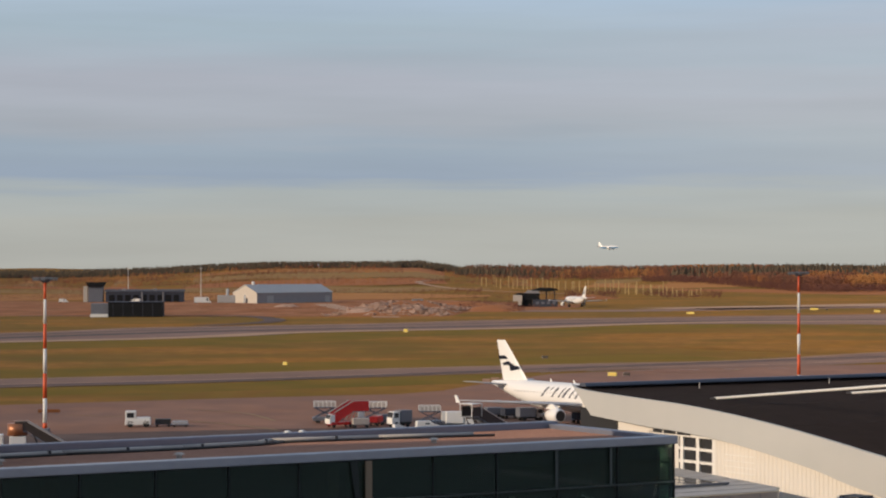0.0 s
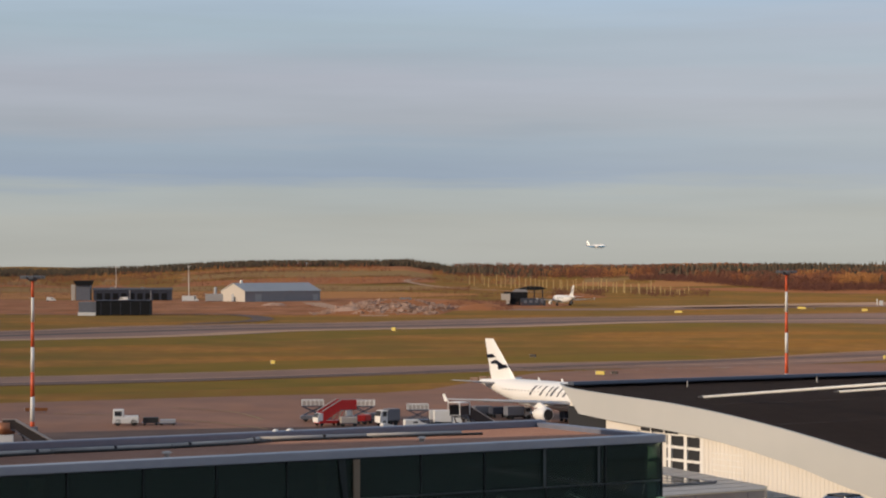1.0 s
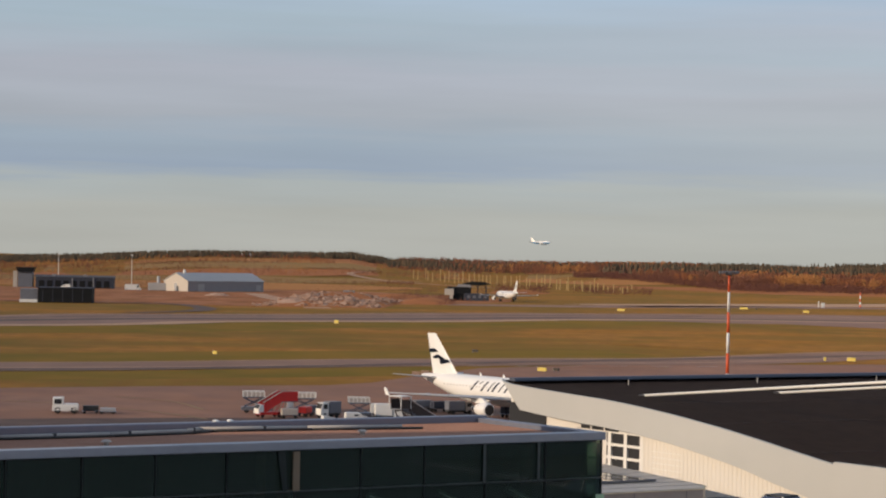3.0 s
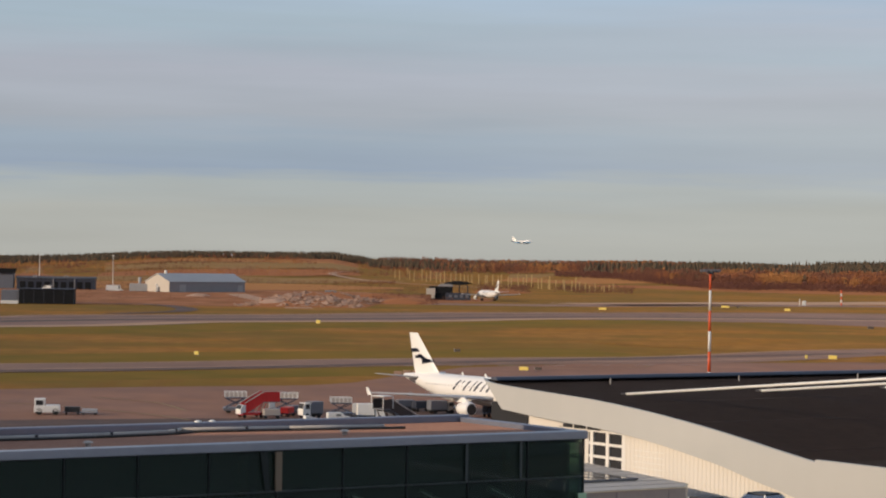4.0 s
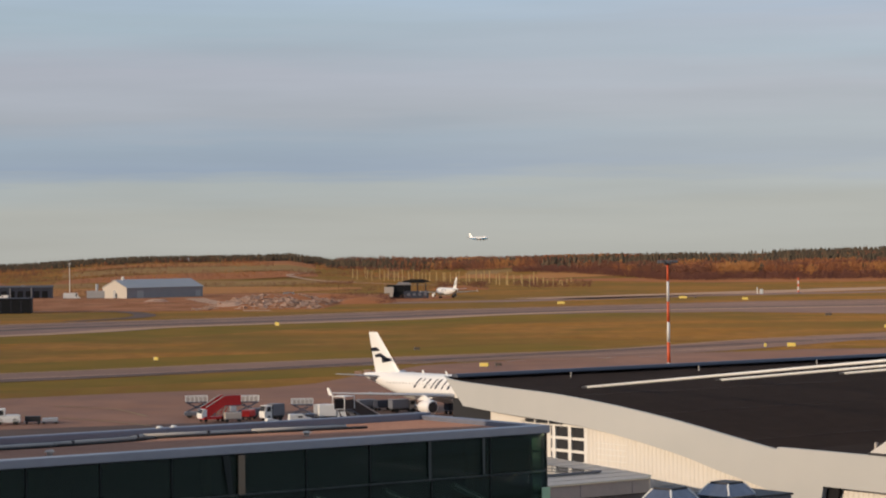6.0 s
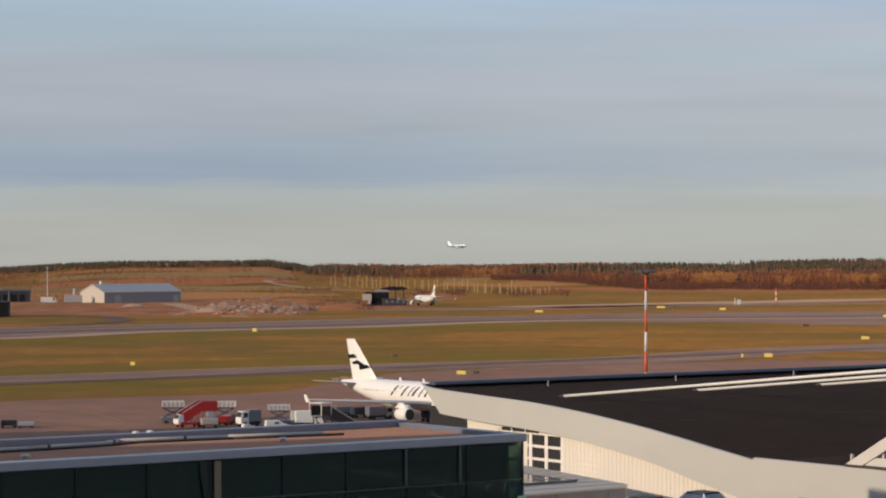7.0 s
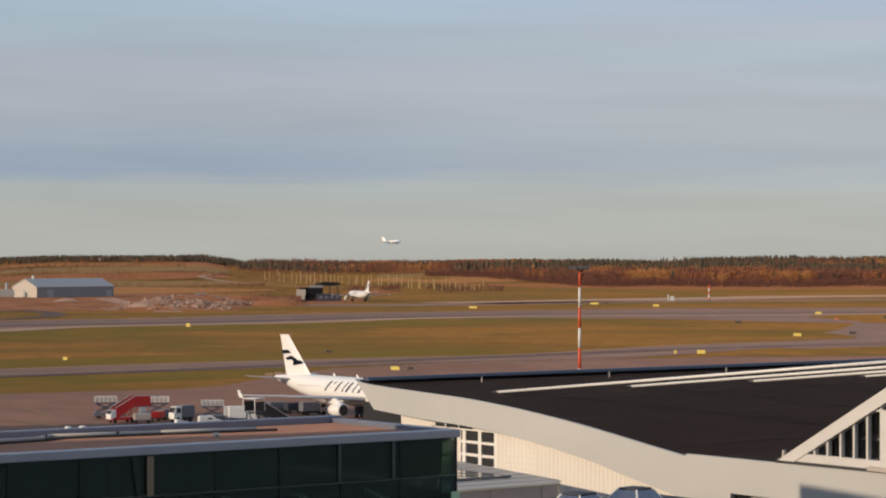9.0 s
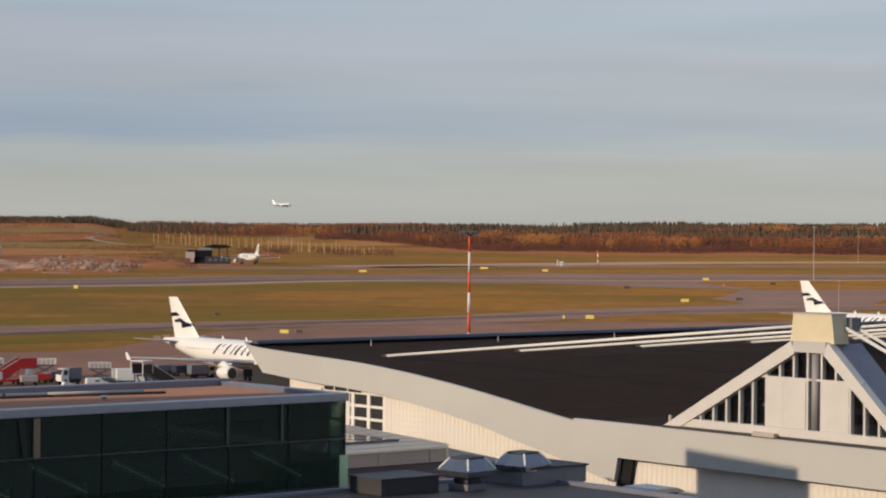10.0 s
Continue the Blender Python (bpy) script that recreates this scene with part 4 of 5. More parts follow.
    if marks:
        def fin_x(z, f):
            k = (z - 5.9) / 5.86
            xl, xt = -28.6 - 5.5 * k, -34.7 - 1.5 * k
            return xl - f * (xl - xt)
        for side in (1, -1):
            bm = bmesh.new()
            for zs in (((10.05, 0.55, 9.95, 0.97), (9.55, 0.42, 9.4, 0.97)), ((9.15, 0.42, 9.1, 0.62), (8.3, 0.1, 8.1, 0.42)), ((8.55, 0.02, 8.2, 0.5), (8.1, 0.02, 7.7, 0.5)), ((9.0, 0.55, 8.9, 0.8), (8.6, 0.52, 8.5, 0.78))):
                (za, fa, zb, fb), (zc, fc, zd, fd) = zs
                bm.faces.new([bm.verts.new((fin_x(z - 0.6, f), 0.37 * side * (1 - 0.5 * (z - 0.6 - 5.9) / 5.86), z - 0.6)) for z, f in ((za, fa), (zb, fb), (zd, fd), (zc, fc))])
            bmesh.ops.solidify(bm, geom=bm.faces[:], thickness=0.02)
            part("fin_emblem", bm, NAVY, fin, "navy emblem of plain bars")
            # slanted dark strokes along the cabin side, thick and thin by turns
            for x, wide, low, high in ((-22.7, 0.42, 0, 6), (-21.55, 0.26, 4, 6), (-20.3, 0.42, 0, 6), (-18.7, 0.30, 0, 6), (-17.75, 0.46, 0, 6), (-16.2, 0.30, 0, 6), (-14.9, 0.46, 0, 6), (-13.3, 0.30, 0, 6)):
                bm, row = bmesh.new(), []
                for j in range(low, high + 1):
                    a = -0.02 + j * 0.125
                    y, z = 2.025 * math.cos(a) * side, 3.82 + 2.06 * math.sin(a)
                    px = x + 1.15 * (j / 6)
                    row.append((bm.verts.new((px, y, z)), bm.verts.new((px + wide, y, z))))
                for p, q in zip(row, row[1:]):
                    bm.faces.new((p[0], p[1], q[1], q[0]))
                part("livery_bar", bm, NAVY, root, "navy slanted bar")
            pane = mesh_of("cabin_window", box(-0.11, 0, 4.25, 0.11, 0.055, 4.45), PANEL)
            for k in range(30):
                shared("cabin_window", pane, root, pose(-6.5 - 0.78 * k, 1.93 if side > 0 else -1.985, 0))
    for x in (-9, -17, -22.5):
        part("antenna", prism([(x, 5.8), (x - 0.5, 5.8), (x - 0.6, 6.3), (x - 0.35, 6.3)], "y", -0.03, 0.03), body, root)
    return root


aircraft("white airliner with navy fin emblem parked nose-in at the terminal", pose(28.1, 306.2, 0.03, 0, 0, -55) @ Matrix.Diagonal((0.97, 0.97, 0.955, 1.0)))


aircraft("white airliner with navy fin emblem parked beyond the hangar roof", pose(154.0, 402.9, 0.03, 0, 0, -55))
aircraft("small white airliner taxiing far across the airfield", pose(67.5, 1254.0, 0.1, 0, 0, 106) @ Matrix.Diagonal((0.93, 0.93, 0.96, 1.0)))
aircraft("blue and white airliner on final approach in flight", pose(261.0, 3386.0, 47.5, -3, -2, -38), body=FUSELAGE, belly=BLUEPAINT, marks=False)

# ---- masts ----
def mast(m, height=20.4):
    root = thing("floodlight_mast", "red and white banded floodlight mast on the apron", "light mast", m, group="floodlight masts")
    part("foot", box(-0.6, -0.6, 0, 0.6, 0.6, 0.5, 0.05), GREYWALL, root)
    step = 3.3
    z, k = 0.5, 0
    while z < height - 0.3:
        z1 = min(z + (step if k else 0.7), height)
        r = lambda h: 0.30 - 0.13 * h / height
        part("band", rod((0, 0, z), (0, 0, z1), r(z), r(z1), sides=14), (ORANGE, MASTWHITE)[k % 2], root, ("red band", "white band")[k % 2], smooth=True)
        z, k = z1, k + 1
    head = part("head_frame", rod((0, 0, height), (0, 0, height + 0.5), 0.55, 0.7, sides=12), LAMPGREY, root)
    part("head_ring", boxes([(-1.5, -0.08, height + 0.3, 1.5, 0.08, height + 0.45), (-0.08, -1.2, height + 0.3, 0.08, 1.2, height + 0.45)]), LAMPGREY, root)
    for j in range(8):
        a = j * math.tau / 8
        x, y = 1.35 * math.cos(a), 1.1 * math.sin(a)
        part("floodlight", box(x - 0.3, y - 0.25, height + 0.25, x + 0.3, y + 0.25, height + 0.7, 0.05), LAMPGREY, root, "grey floodlight housing")
    return root


mast(pose(-53.0, 303.6, 0.03), 19.9)
mast(pose(57.3, 367.0, 0.03))


# ---- far buildings ----
def shed():
    root = thing("storage_shed", "long pale metal shed with a sunlit cream gable", "shed", pose(-111.8, 1371, 0, 0, 0, 45.5))
    w, length, eave, ridge_h = 22.0, 61.4, 6.3, 11.0
    part("side_wall", box(0, -0.15, 0, length, 0.15, eave), SHEDSIDE, root, "blue-grey sheet wall")
    part("side_wall", box(0, w - 0.15, 0, length, w + 0.15, eave), SHEDSIDE, root)
    for x in (0, length - 0.3):
        part("gable_wall", prism([(0, 0), (w, 0), (w, eave), (w / 2, ridge_h - 0.2), (0, eave)], "x", x - 0.1, x + 0.3), SHEDEND, root, "cream gable wall")
    t = 0.3
    part("roof_slope", prism([(-0.6, eave - 0.25), (w / 2, ridge_h), (w / 2, ridge_h + t), (-0.6, eave - 0.25 + t)], "x", -0.5, length + 0.5), SHEDROOF, root, "pale grey metal roof")
    part("roof_slope", prism([(w + 0.6, eave - 0.25), (w / 2, ridge_h), (w / 2, ridge_h + t), (w + 0.6, eave - 0.25 + t)], "x", -0.5, length + 0.5), SHEDROOF, root)
    part("gate", box(-0.25, 8.5, 0, -0.1, 12.0, 3.0), DARKWALL, root, "dark gate")
    part("gate", box(length - 6, -0.25, 0, length - 2, -0.12, 4.2), SHEDROOF, root, "pale sliding gate")
    part("gate", box(8, -0.25, 0, 13, -0.12, 4.6), SHEDROOF, root, "pale sliding gate")
    part("flue", box(6, w / 2 - 0.6, ridge_h, 7.2, w / 2 + 0.6, ridge_h + 2.0), WHITE, root, "white roof flue")
    return root


def long_hall():
    root = thing("fire_station", "long dark hall with a squat tower at its end", "building", pose(-224, 1419, 0, 0, 0, 4))
    part("hall", box(14, 0, 0, 62, 18, 6.6, 0.1), DARKWALL, root)
    part("roof", prism([(-0.5, 6.6), (18.5, 6.6), (18.5, 7.0), (9, 8.0), (-0.5, 7.0)], "x", 13.5, 62.5), ROOFDARK, root)
    for k in range(9):
        part("gate", box(16 + 5 * k, -0.2, 0.2, 19.4 + 5 * k, -0.05, 4.6), BLACKWALL, root, "folding gate")
    for x in (36.5, 49.5):
        part("pillar", box(x - 0.35, -0.5, 0, x + 0.35, -0.22, 6.4), SHEDSIDE, root, "pale grey pillar")
    part("eave_line", box(13.6, -0.62, 6.55, 62.4, -0.52, 6.85), GREYWALL, root, "grey metal eave strip")
    for x in (24, 43):
        part("roof_hatch", box(x, 3, 7.3, x + 2.2, 5, 8.4, 0.05), SHEDSIDE, root, "pale roof hatch")
    part("tower", box(3, 2, 0, 12, 12, 9.5, 0.1), GREYWALL, root, "grey tower base")
    part("tower_cab", prism([(3, 9.5), (12, 9.5), (13.5, 12.5), (1.5, 12.5)], "y", 1.0, 13.0), BLACKWALL, root, "dark glazed cab")
    # cream box puts the sunlit left side of the tower into colour
    part("chimney", box(0, 3, 0, 2.4, 6, 10.0), SHEDEND, root, "cream strip drawing the tower's sunlit left side by colour")
    return root


def black_hall():
    root = thing("low_hall", "low black flat-roofed hall with a pale strip beside it", "building", pose(-146.5, 998, 0, 0, 0, 3))
    part("body", box(0, 0, 0, 23.5, 14, 6.4), BLACKWALL, root)
    part("roof", box(-0.4, -0.4, 6.4, 23.9, 14.4, 6.75), DARKWALL, root)
    part("side_wall", box(-7.8, 2.0, 0, 0, 13, 5.9), GREYWALL, root, "dull grey lean-to")
    part("kerb_wall", box(-7.9, 0.5, 0, -0.3, 1.0, 1.4), WHITE, root, "white low wall")
    for k in range(5):
        part("panel_seam", box(4.3 * k + 2, -0.06, 0.3, 4.3 * k + 2.2, 0.0, 6.0), DARKWALL, root)
    return root


shed()
long_hall()
black_hall()

# ---- fields, woods and works beyond the taxiways ----
def sector(name, a0, a1, d0, d1, mat, label, z=0.08, wob=0.04, kind="structure", category="field"):
    """A field between two bearings (degrees) and two distances, draped on the land, with uneven edges."""
    bm = bmesh.new()
    na, nd = max(6, int((a1 - a0) * 3)), max(4, int((d1 - d0) / 45))
    grid = []
    for i in range(na + 1):
        end = min(1.0, 0.04 + min(i, na - i) / max(1.0, 0.22 * na)) ** 0.6
        a = radians(a0 + (a1 - a0) * i / na)
        lo = d0 * (1 + wob * noise.noise((a * 22, d0 * 0.01, 0.3)))
        hi = d1 * (1 + wob * noise.noise((a * 22, d1 * 0.01, 7.3)))
        lo, hi = (lo + hi) / 2 - (hi - lo) / 2 * end, (lo + hi) / 2 + (hi - lo) / 2 * end
        row = []
        for j in range(nd + 1):
            d = lo + (hi - lo) * j / nd
            x, y = d * math.sin(a), d * math.cos(a)
            row.append(bm.verts.new((x, y, terrain(x, y) + z)))
        grid.append(row)
    for p, q in zip(grid, grid[1:]):
        for j in range(nd):
            bm.faces.new((p[j], q[j], q[j + 1], p[j + 1]))
    return solid(name, bm, mat, label, category, kind=kind, smooth=True)


sector("works_ground", -18, 3.5, 1035, 1500, SOIL, "trampled reddish-brown bare ground round the sheds", z=0.07, wob=0.05)
sector("field", -20, 1.2, 1500, 1780, STUBBLE, "straw-coloured dry field behind the sheds", z=0.16, wob=0.03)
sector("field", -20, 1.2, 1800, 2000, MEADOW, "dull olive rough meadow on the slope", z=0.16, wob=0.04)
sector("field", -20, 1.5, 2030, 2260, EARTH, "rust-brown scrub field", z=0.16, wob=0.05)
sector("field", -20, 7.0, 2260, 2560, MEADOW, "dull olive far meadow", z=0.18, wob=0.05)
sector("field", -20, 4.0, 2560, 2760, STUBBLE, "orange-brown far field", z=0.20, wob=0.04)
sector("field", -2, 9, 2560, 3100, EARTH, "rust-brown heath below the far wood", z=0.25, wob=0.03)
sector("field", 1.5, 9, 2020, 2260, STUBBLE, "orange-brown rough field", z=0.17, wob=0.05)
sector("field", 5.5, 26, 1760, 2000, EARTH, "rust-brown rough ground before the wood", z=0.16, wob=0.03)
strip("gravel_track", [(-70, 1340), (-58, 1240), (-42, 1130), (-30, 1050), (-24, 985)], 12, PALE, "pale gravel track to the taxiway", "track", 0.12)
strip("gravel_track", [(-190, 1020), (-120, 1030), (-90, 1015), (-72, 960), (-70, 900), (-90, 850)], 9, STAIN, "dark winding service road", "road", 0.13)
strip("gravel_track", [(105, 1700), (30, 1850), (-20, 2060), (-12, 2200), (10, 2330)], 7, PALE, "pale winding track up the hill", "track", 0.3)
for line, w in (([(-82, 421), (-42, 440), (0, 472), (24, 491), (67, 525), (142, 580), (200, 606), (300, 650)], 3.0), ([(-140, 700), (-76, 777), (0, 828), (60, 885), (130, 925), (220, 940), (330, 975), (520, 1060)], 12.0),
                ([(-145, 727), (-80, 812), (0, 868), (60, 925), (140, 965)], 5.0), ([(-87, 412), (-47, 431), (-5, 463), (19, 482), (62, 516), (137, 571), (195, 598)], 1.6)):
    strip("tyre_track", line, w, RUBBER, "dark rubber streak along the taxiway", "marking", 0.09)
for line, w in ((aside(FAR_TAXI, -39), 13.0), (aside(FAR_TAXI, 45), 3.0), (aside(NEAR_TAXI, -6.5), 1.3), (aside(NEAR_TAXI, 14), 1.5)):
    strip("taxiway_edge", line, w, PALE, "pale worn edge line of the taxiway", "marking", 0.085)
for line in ([(30, 462), (48, 469), (60, 478), (62, 488), (50, 492), (30, 486), (12, 478)], [(-56, 338), (-44, 332), (-30, 318), (-22, 306)], [(-40, 352), (-30, 342), (-24, 325)], [(90, 515), (130, 540), (200, 580)]):
    strip("yellow_guide_line", line, 0.7, YELLOW_LINE, "faded yellow guide line on the apron", "marking", 0.07)
strip("stained_apron", [(-56, 284), (-40, 292), (-24, 297), (-8, 301), (8, 304)], 22, STAIN, "dark oil-stained band of apron by the terminal", "apron", 0.045)
strip("stained_apron", [(-4, 322), (12, 330), (30, 332)], 16, STAIN, "dark oil-stained stand under the aircraft", "apron", 0.045)
for k in range(7):
    x = 10 + 10 * k
    strip("white_dash", [(x, 470 + 3.4 * k), (x + 2.2, 470.8 + 3.4 * k), (x + 4.5, 471.5 + 3.4 * k)], 0.8, WHITE_LINE, "worn white dash on the apron edge", "marking", 0.08)


# woods
def clump(rng, n, size):
    """Points of n small uneven octahedra."""
    base = np.array([(1, 0, 0), (-1, 0, 0), (0, 1, 0), (0, -1, 0), (0, 0, 1), (0, 0, -1)], float)
    v = base[None] * (size[:, None, None] * rng.uniform(0.55, 1.25, (n, 6, 1)))
    v[:, :, 2] *= 0.95
    spin = rng.uniform(0, math.tau, n)
    c, s = np.cos(spin)[:, None], np.sin(spin)[:, None]
    x, y = v[:, :, 0].copy(), v[:, :, 1].copy()
    v[:, :, 0], v[:, :, 1] = x * c - y * s, x * s + y * c
    return v


OCT = np.array([(0, 2, 4), (2, 1, 4), (1, 3, 4), (3, 0, 4), (2, 0, 5), (1, 2, 5), (3, 1, 5), (0, 3, 5)])


def stuff_mesh(name, verts, faces, mat, label, category):
    me = bpy.data.meshes.new(name)
    me.from_pydata(verts.reshape(-1, 3).tolist(), [], faces.reshape(-1, faces.shape[-1]).tolist())
    me.materials.append(mat)
    return tagged(new(name, me), label, category, kind="stuff")


def broadleaf_wood(name, places, mat, label, height=(9, 15), blobs=13, seed=1):
    rng = np.random.default_rng(seed)
    pts, faces, count = [], [], 0
    for x, y in places:
        h = rng.uniform(*height)
        n = int(blobs * rng.uniform(0.7, 1.3))
        t = rng.uniform(0.18, 1.0, n)
        r = h * 0.25 * np.sqrt(np.clip(1.1 - (t - 0.45) ** 2 * 2.6, 0.1, 1)) * rng.uniform(0.2, 1.0, n)
        a = rng.uniform(0, math.tau, n)
        c = np.stack([x + r * np.cos(a), y + r * np.sin(a), terrain(x, y) + t * h], 1)
        v = clump(rng, n, rng.uniform(0.05, 0.095, n) * h * (13.0 / max(blobs, 13)) ** 0.3) + c[:, None]
        pts.append(v.reshape(-1, 3))
        faces.append((OCT[None] + (count + np.arange(n) * 6)[:, None, None]).reshape(-1, 3))
        count += n * 6
    return stuff_mesh(name, np.concatenate(pts), np.concatenate(faces), mat, label, "wood")


def spruce_wood(name, places, mat, label, height=(11, 18), seed=2):
    rng = np.random.default_rng(seed)
    pts, faces, count = [], [], 0
    for x, y in places:
        h, z = rng.uniform(*height), terrain(x, y)
        for k, (lo, hi, w) in enumerate(((0.05, 0.55, 0.27), (0.3, 0.8, 0.21), (0.55, 1.0, 0.14))):
            m = 7
            a = np.arange(m) * math.tau / m + rng.uniform(0, 6)
            r = h * w * rng.uniform(0.6, 1.25, m)
            ring = np.stack([x + r * np.cos(a), y + r * np.sin(a), z + h * (lo + rng.uniform(-0.03, 0.05, m))], 1)
            pts.append(np.concatenate([ring, [[x + rng.uniform(-0.2, 0.2), y, z + h * hi]]]))
            faces.append(np.array([(count + i, count + (i + 1) % m, count + m) for i in range(m)]))
            count += m + 1
    return stuff_mesh(name, np.concatenate(pts), np.concatenate(faces), mat, label, "wood")


def scatter(seed, n, a0, a1, d0, d1, keep=lambda a, d: 1.0):
    rng = np.random.default_rng(seed)
    out = []
    while len(out) < n:
        a, d = rng.uniform(a0, a1), math.sqrt(rng.uniform(d0 * d0, d1 * d1))
        if rng.uniform() < keep(a, d):
            out.append((d * math.sin(radians(a)), d * math.cos(radians(a))))
    return out


patchy = lambda s, off, lo=0.0: (lambda a, d: lo + max(0.0, 0.5 + 1.6 * noise.noise((a * s, d * 0.004, off))))
streaky = lambda s, off, lo=0.0: (lambda a, d: lo + max(0.0, 0.35 + 2.2 * noise.noise((a * s, d * 0.022, off))))
right_edge = lambda a: 1880 + 40 * math.sin(a * 1.3) + max(0.0, 9.5 - a) * 110
tint = lambda x, y: noise.noise((math.degrees(math.atan2(x, y)) * 0.9, math.hypot(x, y) * 0.006, 3.3))


def mixed_wood(places, height, blobs, seed):
    """Birches in three autumn colours that change from stand to stand."""
    gold = [p for p in places if tint(*p) > 0.24]
    rust = [p for p in places if tint(*p) < 0.02]
    mid = [p for p in places if 0.02 <= tint(*p) <= 0.24]
    for k, (group, mat, label) in enumerate(((gold, GOLDBIRCH, "stand of golden autumn birches"), (mid, BIRCHES, "orange autumn birch wood"), (rust, RUSTWOOD, "dark rust-red stand of trees"))):
        broadleaf_wood("birch_wood", group, mat, label, height, blobs, seed + k)


mixed_wood(scatter(11, 4800, 3.0, 27, 1880, 2200, lambda a, d: 1.0 if d > right_edge(a) else 0.0), (8, 12), 28, 1)
mixed_wood(scatter(12, 5600, 0.6, 27, 2200, 3100, lambda a, d: patchy(0.9, 2.0, 0.3)(a, d) if right_edge(a) < d < right_edge(a) + 800 else 0.0), (7, 11), 16, 20)
broadleaf_wood("brush", scatter(13, 5200, 5.0, 27, 1800, 2400, lambda a, d: 1.0 if abs(d + 25 - right_edge(a)) < 60 else 0.0), BRUSH, "dark reddish-brown brush at the wood's edge", (3, 7), 11, seed=4)
spruce_wood("spruce_wood", scatter(25, 2600, 2.0, 27, 2150, 2420, lambda a, d: patchy(0.35, 15.0, 0.0)(a, d) if d > right_edge(a) + 60 else 0.0), PINES, "dark spruce tops behind the birches", (11, 15.5), seed=70)
spruce_wood("spruce_wood", scatter(14, 800, 7, 27, 1920, 2350, lambda a, d: patchy(1.1, 5.0, -0.25)(a, d) if d > right_edge(a) + 20 else 0.0), PINES, "dark spruces among the birches", (8, 13), seed=5)
spruce_wood("spruce_wood", scatter(15, 4600, 0.3, 27, 2650, 3100, patchy(0.5, 9.0, 0.15)), PINES, "dark spruce wood along the skyline", (7.5, 11), seed=6)
spruce_wood("spruce_wood", scatter(16, 7000, -20, 0.3, 2850, 3120, patchy(0.7, 3.0, 0.45)), PINES, "dark spruce wood along the hill's skyline", (6, 9), seed=7)
mixed_wood(scatter(17, 1500, -20, 3, 2450, 2850, patchy(0.6, 4.0, -0.25)), (3.5, 6.5), 12, 30)
mixed_wood(scatter(18, 2600, -20, 2.5, 2010, 2270, streaky(0.22, 6.0, -0.1)), (2, 4.5), 8, 40)
broadleaf_wood("brush", scatter(19, 2600, -13, 4, 1500, 1750, streaky(0.3, 8.0, -0.2)), BRUSH, "low brown brush behind the works", (1.0, 2.4), 7, seed=10)


mixed_wood(scatter(21, 3000, -20, -1, 2330, 2720, streaky(0.2, 12.0, -0.15)), (2, 5), 8, 50)
broadleaf_wood("brush", scatter(26, 1500, -20, 1.0, 1770, 1830, streaky(0.25, 21.0, 0.1)), RUSTWOOD, "dark hedge line across the slope", (1.6, 3.6), 8, seed=71)
broadleaf_wood("brush", scatter(22, 900, 0.4, 2.8, 1090, 1400, patchy(2.5, 2.0)), BRUSH, "rusty brush on the earth heaps", (0.8, 2.2), 7, seed=60)
broadleaf_wood("brush", scatter(23, 500, -9, -2.5, 1130, 1480, patchy(2.2, 5.0, -0.2)), BRUSH, "rusty weeds round the works ground", (0.6, 1.6), 6, seed=61)
broadleaf_wood("brush", scatter(24, 700, 2.6, 7.0, 1540, 1760, patchy(1.6, 7.0)), BRUSH, "dark brush behind the approach-light posts", (1.5, 4.5), 8, seed=62)


# rubble heap beside the shed
def rubble():
    rng = np.random.default_rng(5)
    pts, faces, count = [], [], 0
    base = np.array([(-1, -1, -1), (1, -1, -1), (1, 1, -1), (-1, 1, -1), (-1, -1, 1), (1, -1, 1), (1, 1, 1), (-1, 1, 1)], float)
    cube = np.array([(3, 2, 1, 0), (4, 5, 6, 7), (0, 1, 5, 4), (1, 2, 6, 5), (2, 3, 7, 6), (3, 0, 4, 7)])
    for k in range(2300):
        u, v = rng.uniform(-1, 1), rng.uniform(-1, 1)
        h = max(0.0, (1 - u * u) * (1 - v * v)) * (4.0 + 2.8 * noise.noise((u * 3, v * 3, 1.0)))
        x, y = -19 + 27 * u + 7 * v, 1100 + 90 * v
        size = rng.uniform(0.2, 1.0) ** 1.4 * 1.25 * np.array([rng.uniform(0.8, 1.9), rng.uniform(0.8, 1.6), rng.uniform(0.25, 0.6)])
        e = Euler(rng.uniform(-0.5, 0.5, 3)).to_matrix()
        v8 = (base * size * rng.uniform(0.7, 1.2, (8, 1))) @ np.array(e).T + np.array([x, y, h])
        pts.append(v8)
        faces.append(cube + count)
        count += 8
    stuff_mesh("rubble_heap", np.concatenate(pts), np.concatenate(faces), RUBBLE, "heap of pale broken concrete and stones", "rubble")
    bm = bmesh.new()
    n = 14
    grid = [[bm.verts.new((-19 + 30 * (2 * i / n - 1) + 7 * (2 * j / n - 1), 1100 + 97 * (2 * j / n - 1),
                           max(0.0, (1 - (2 * i / n - 1) ** 2) * (1 - (2 * j / n - 1) ** 2)) * (4.3 + 3.0 * noise.noise((i * 0.5, j * 0.5, 2.0))) - 0.05)) for j in range(n + 1)] for i in range(n + 1)]
    for i in range(n):
        for j in range(n):
            bm.faces.new((grid[i][j], grid[i + 1][j], grid[i + 1][j + 1], grid[i][j + 1]))
    solid("earth_mound", bm, EARTH, "low mound of reddish earth under the rubble", "mound", smooth=True)


rubble()


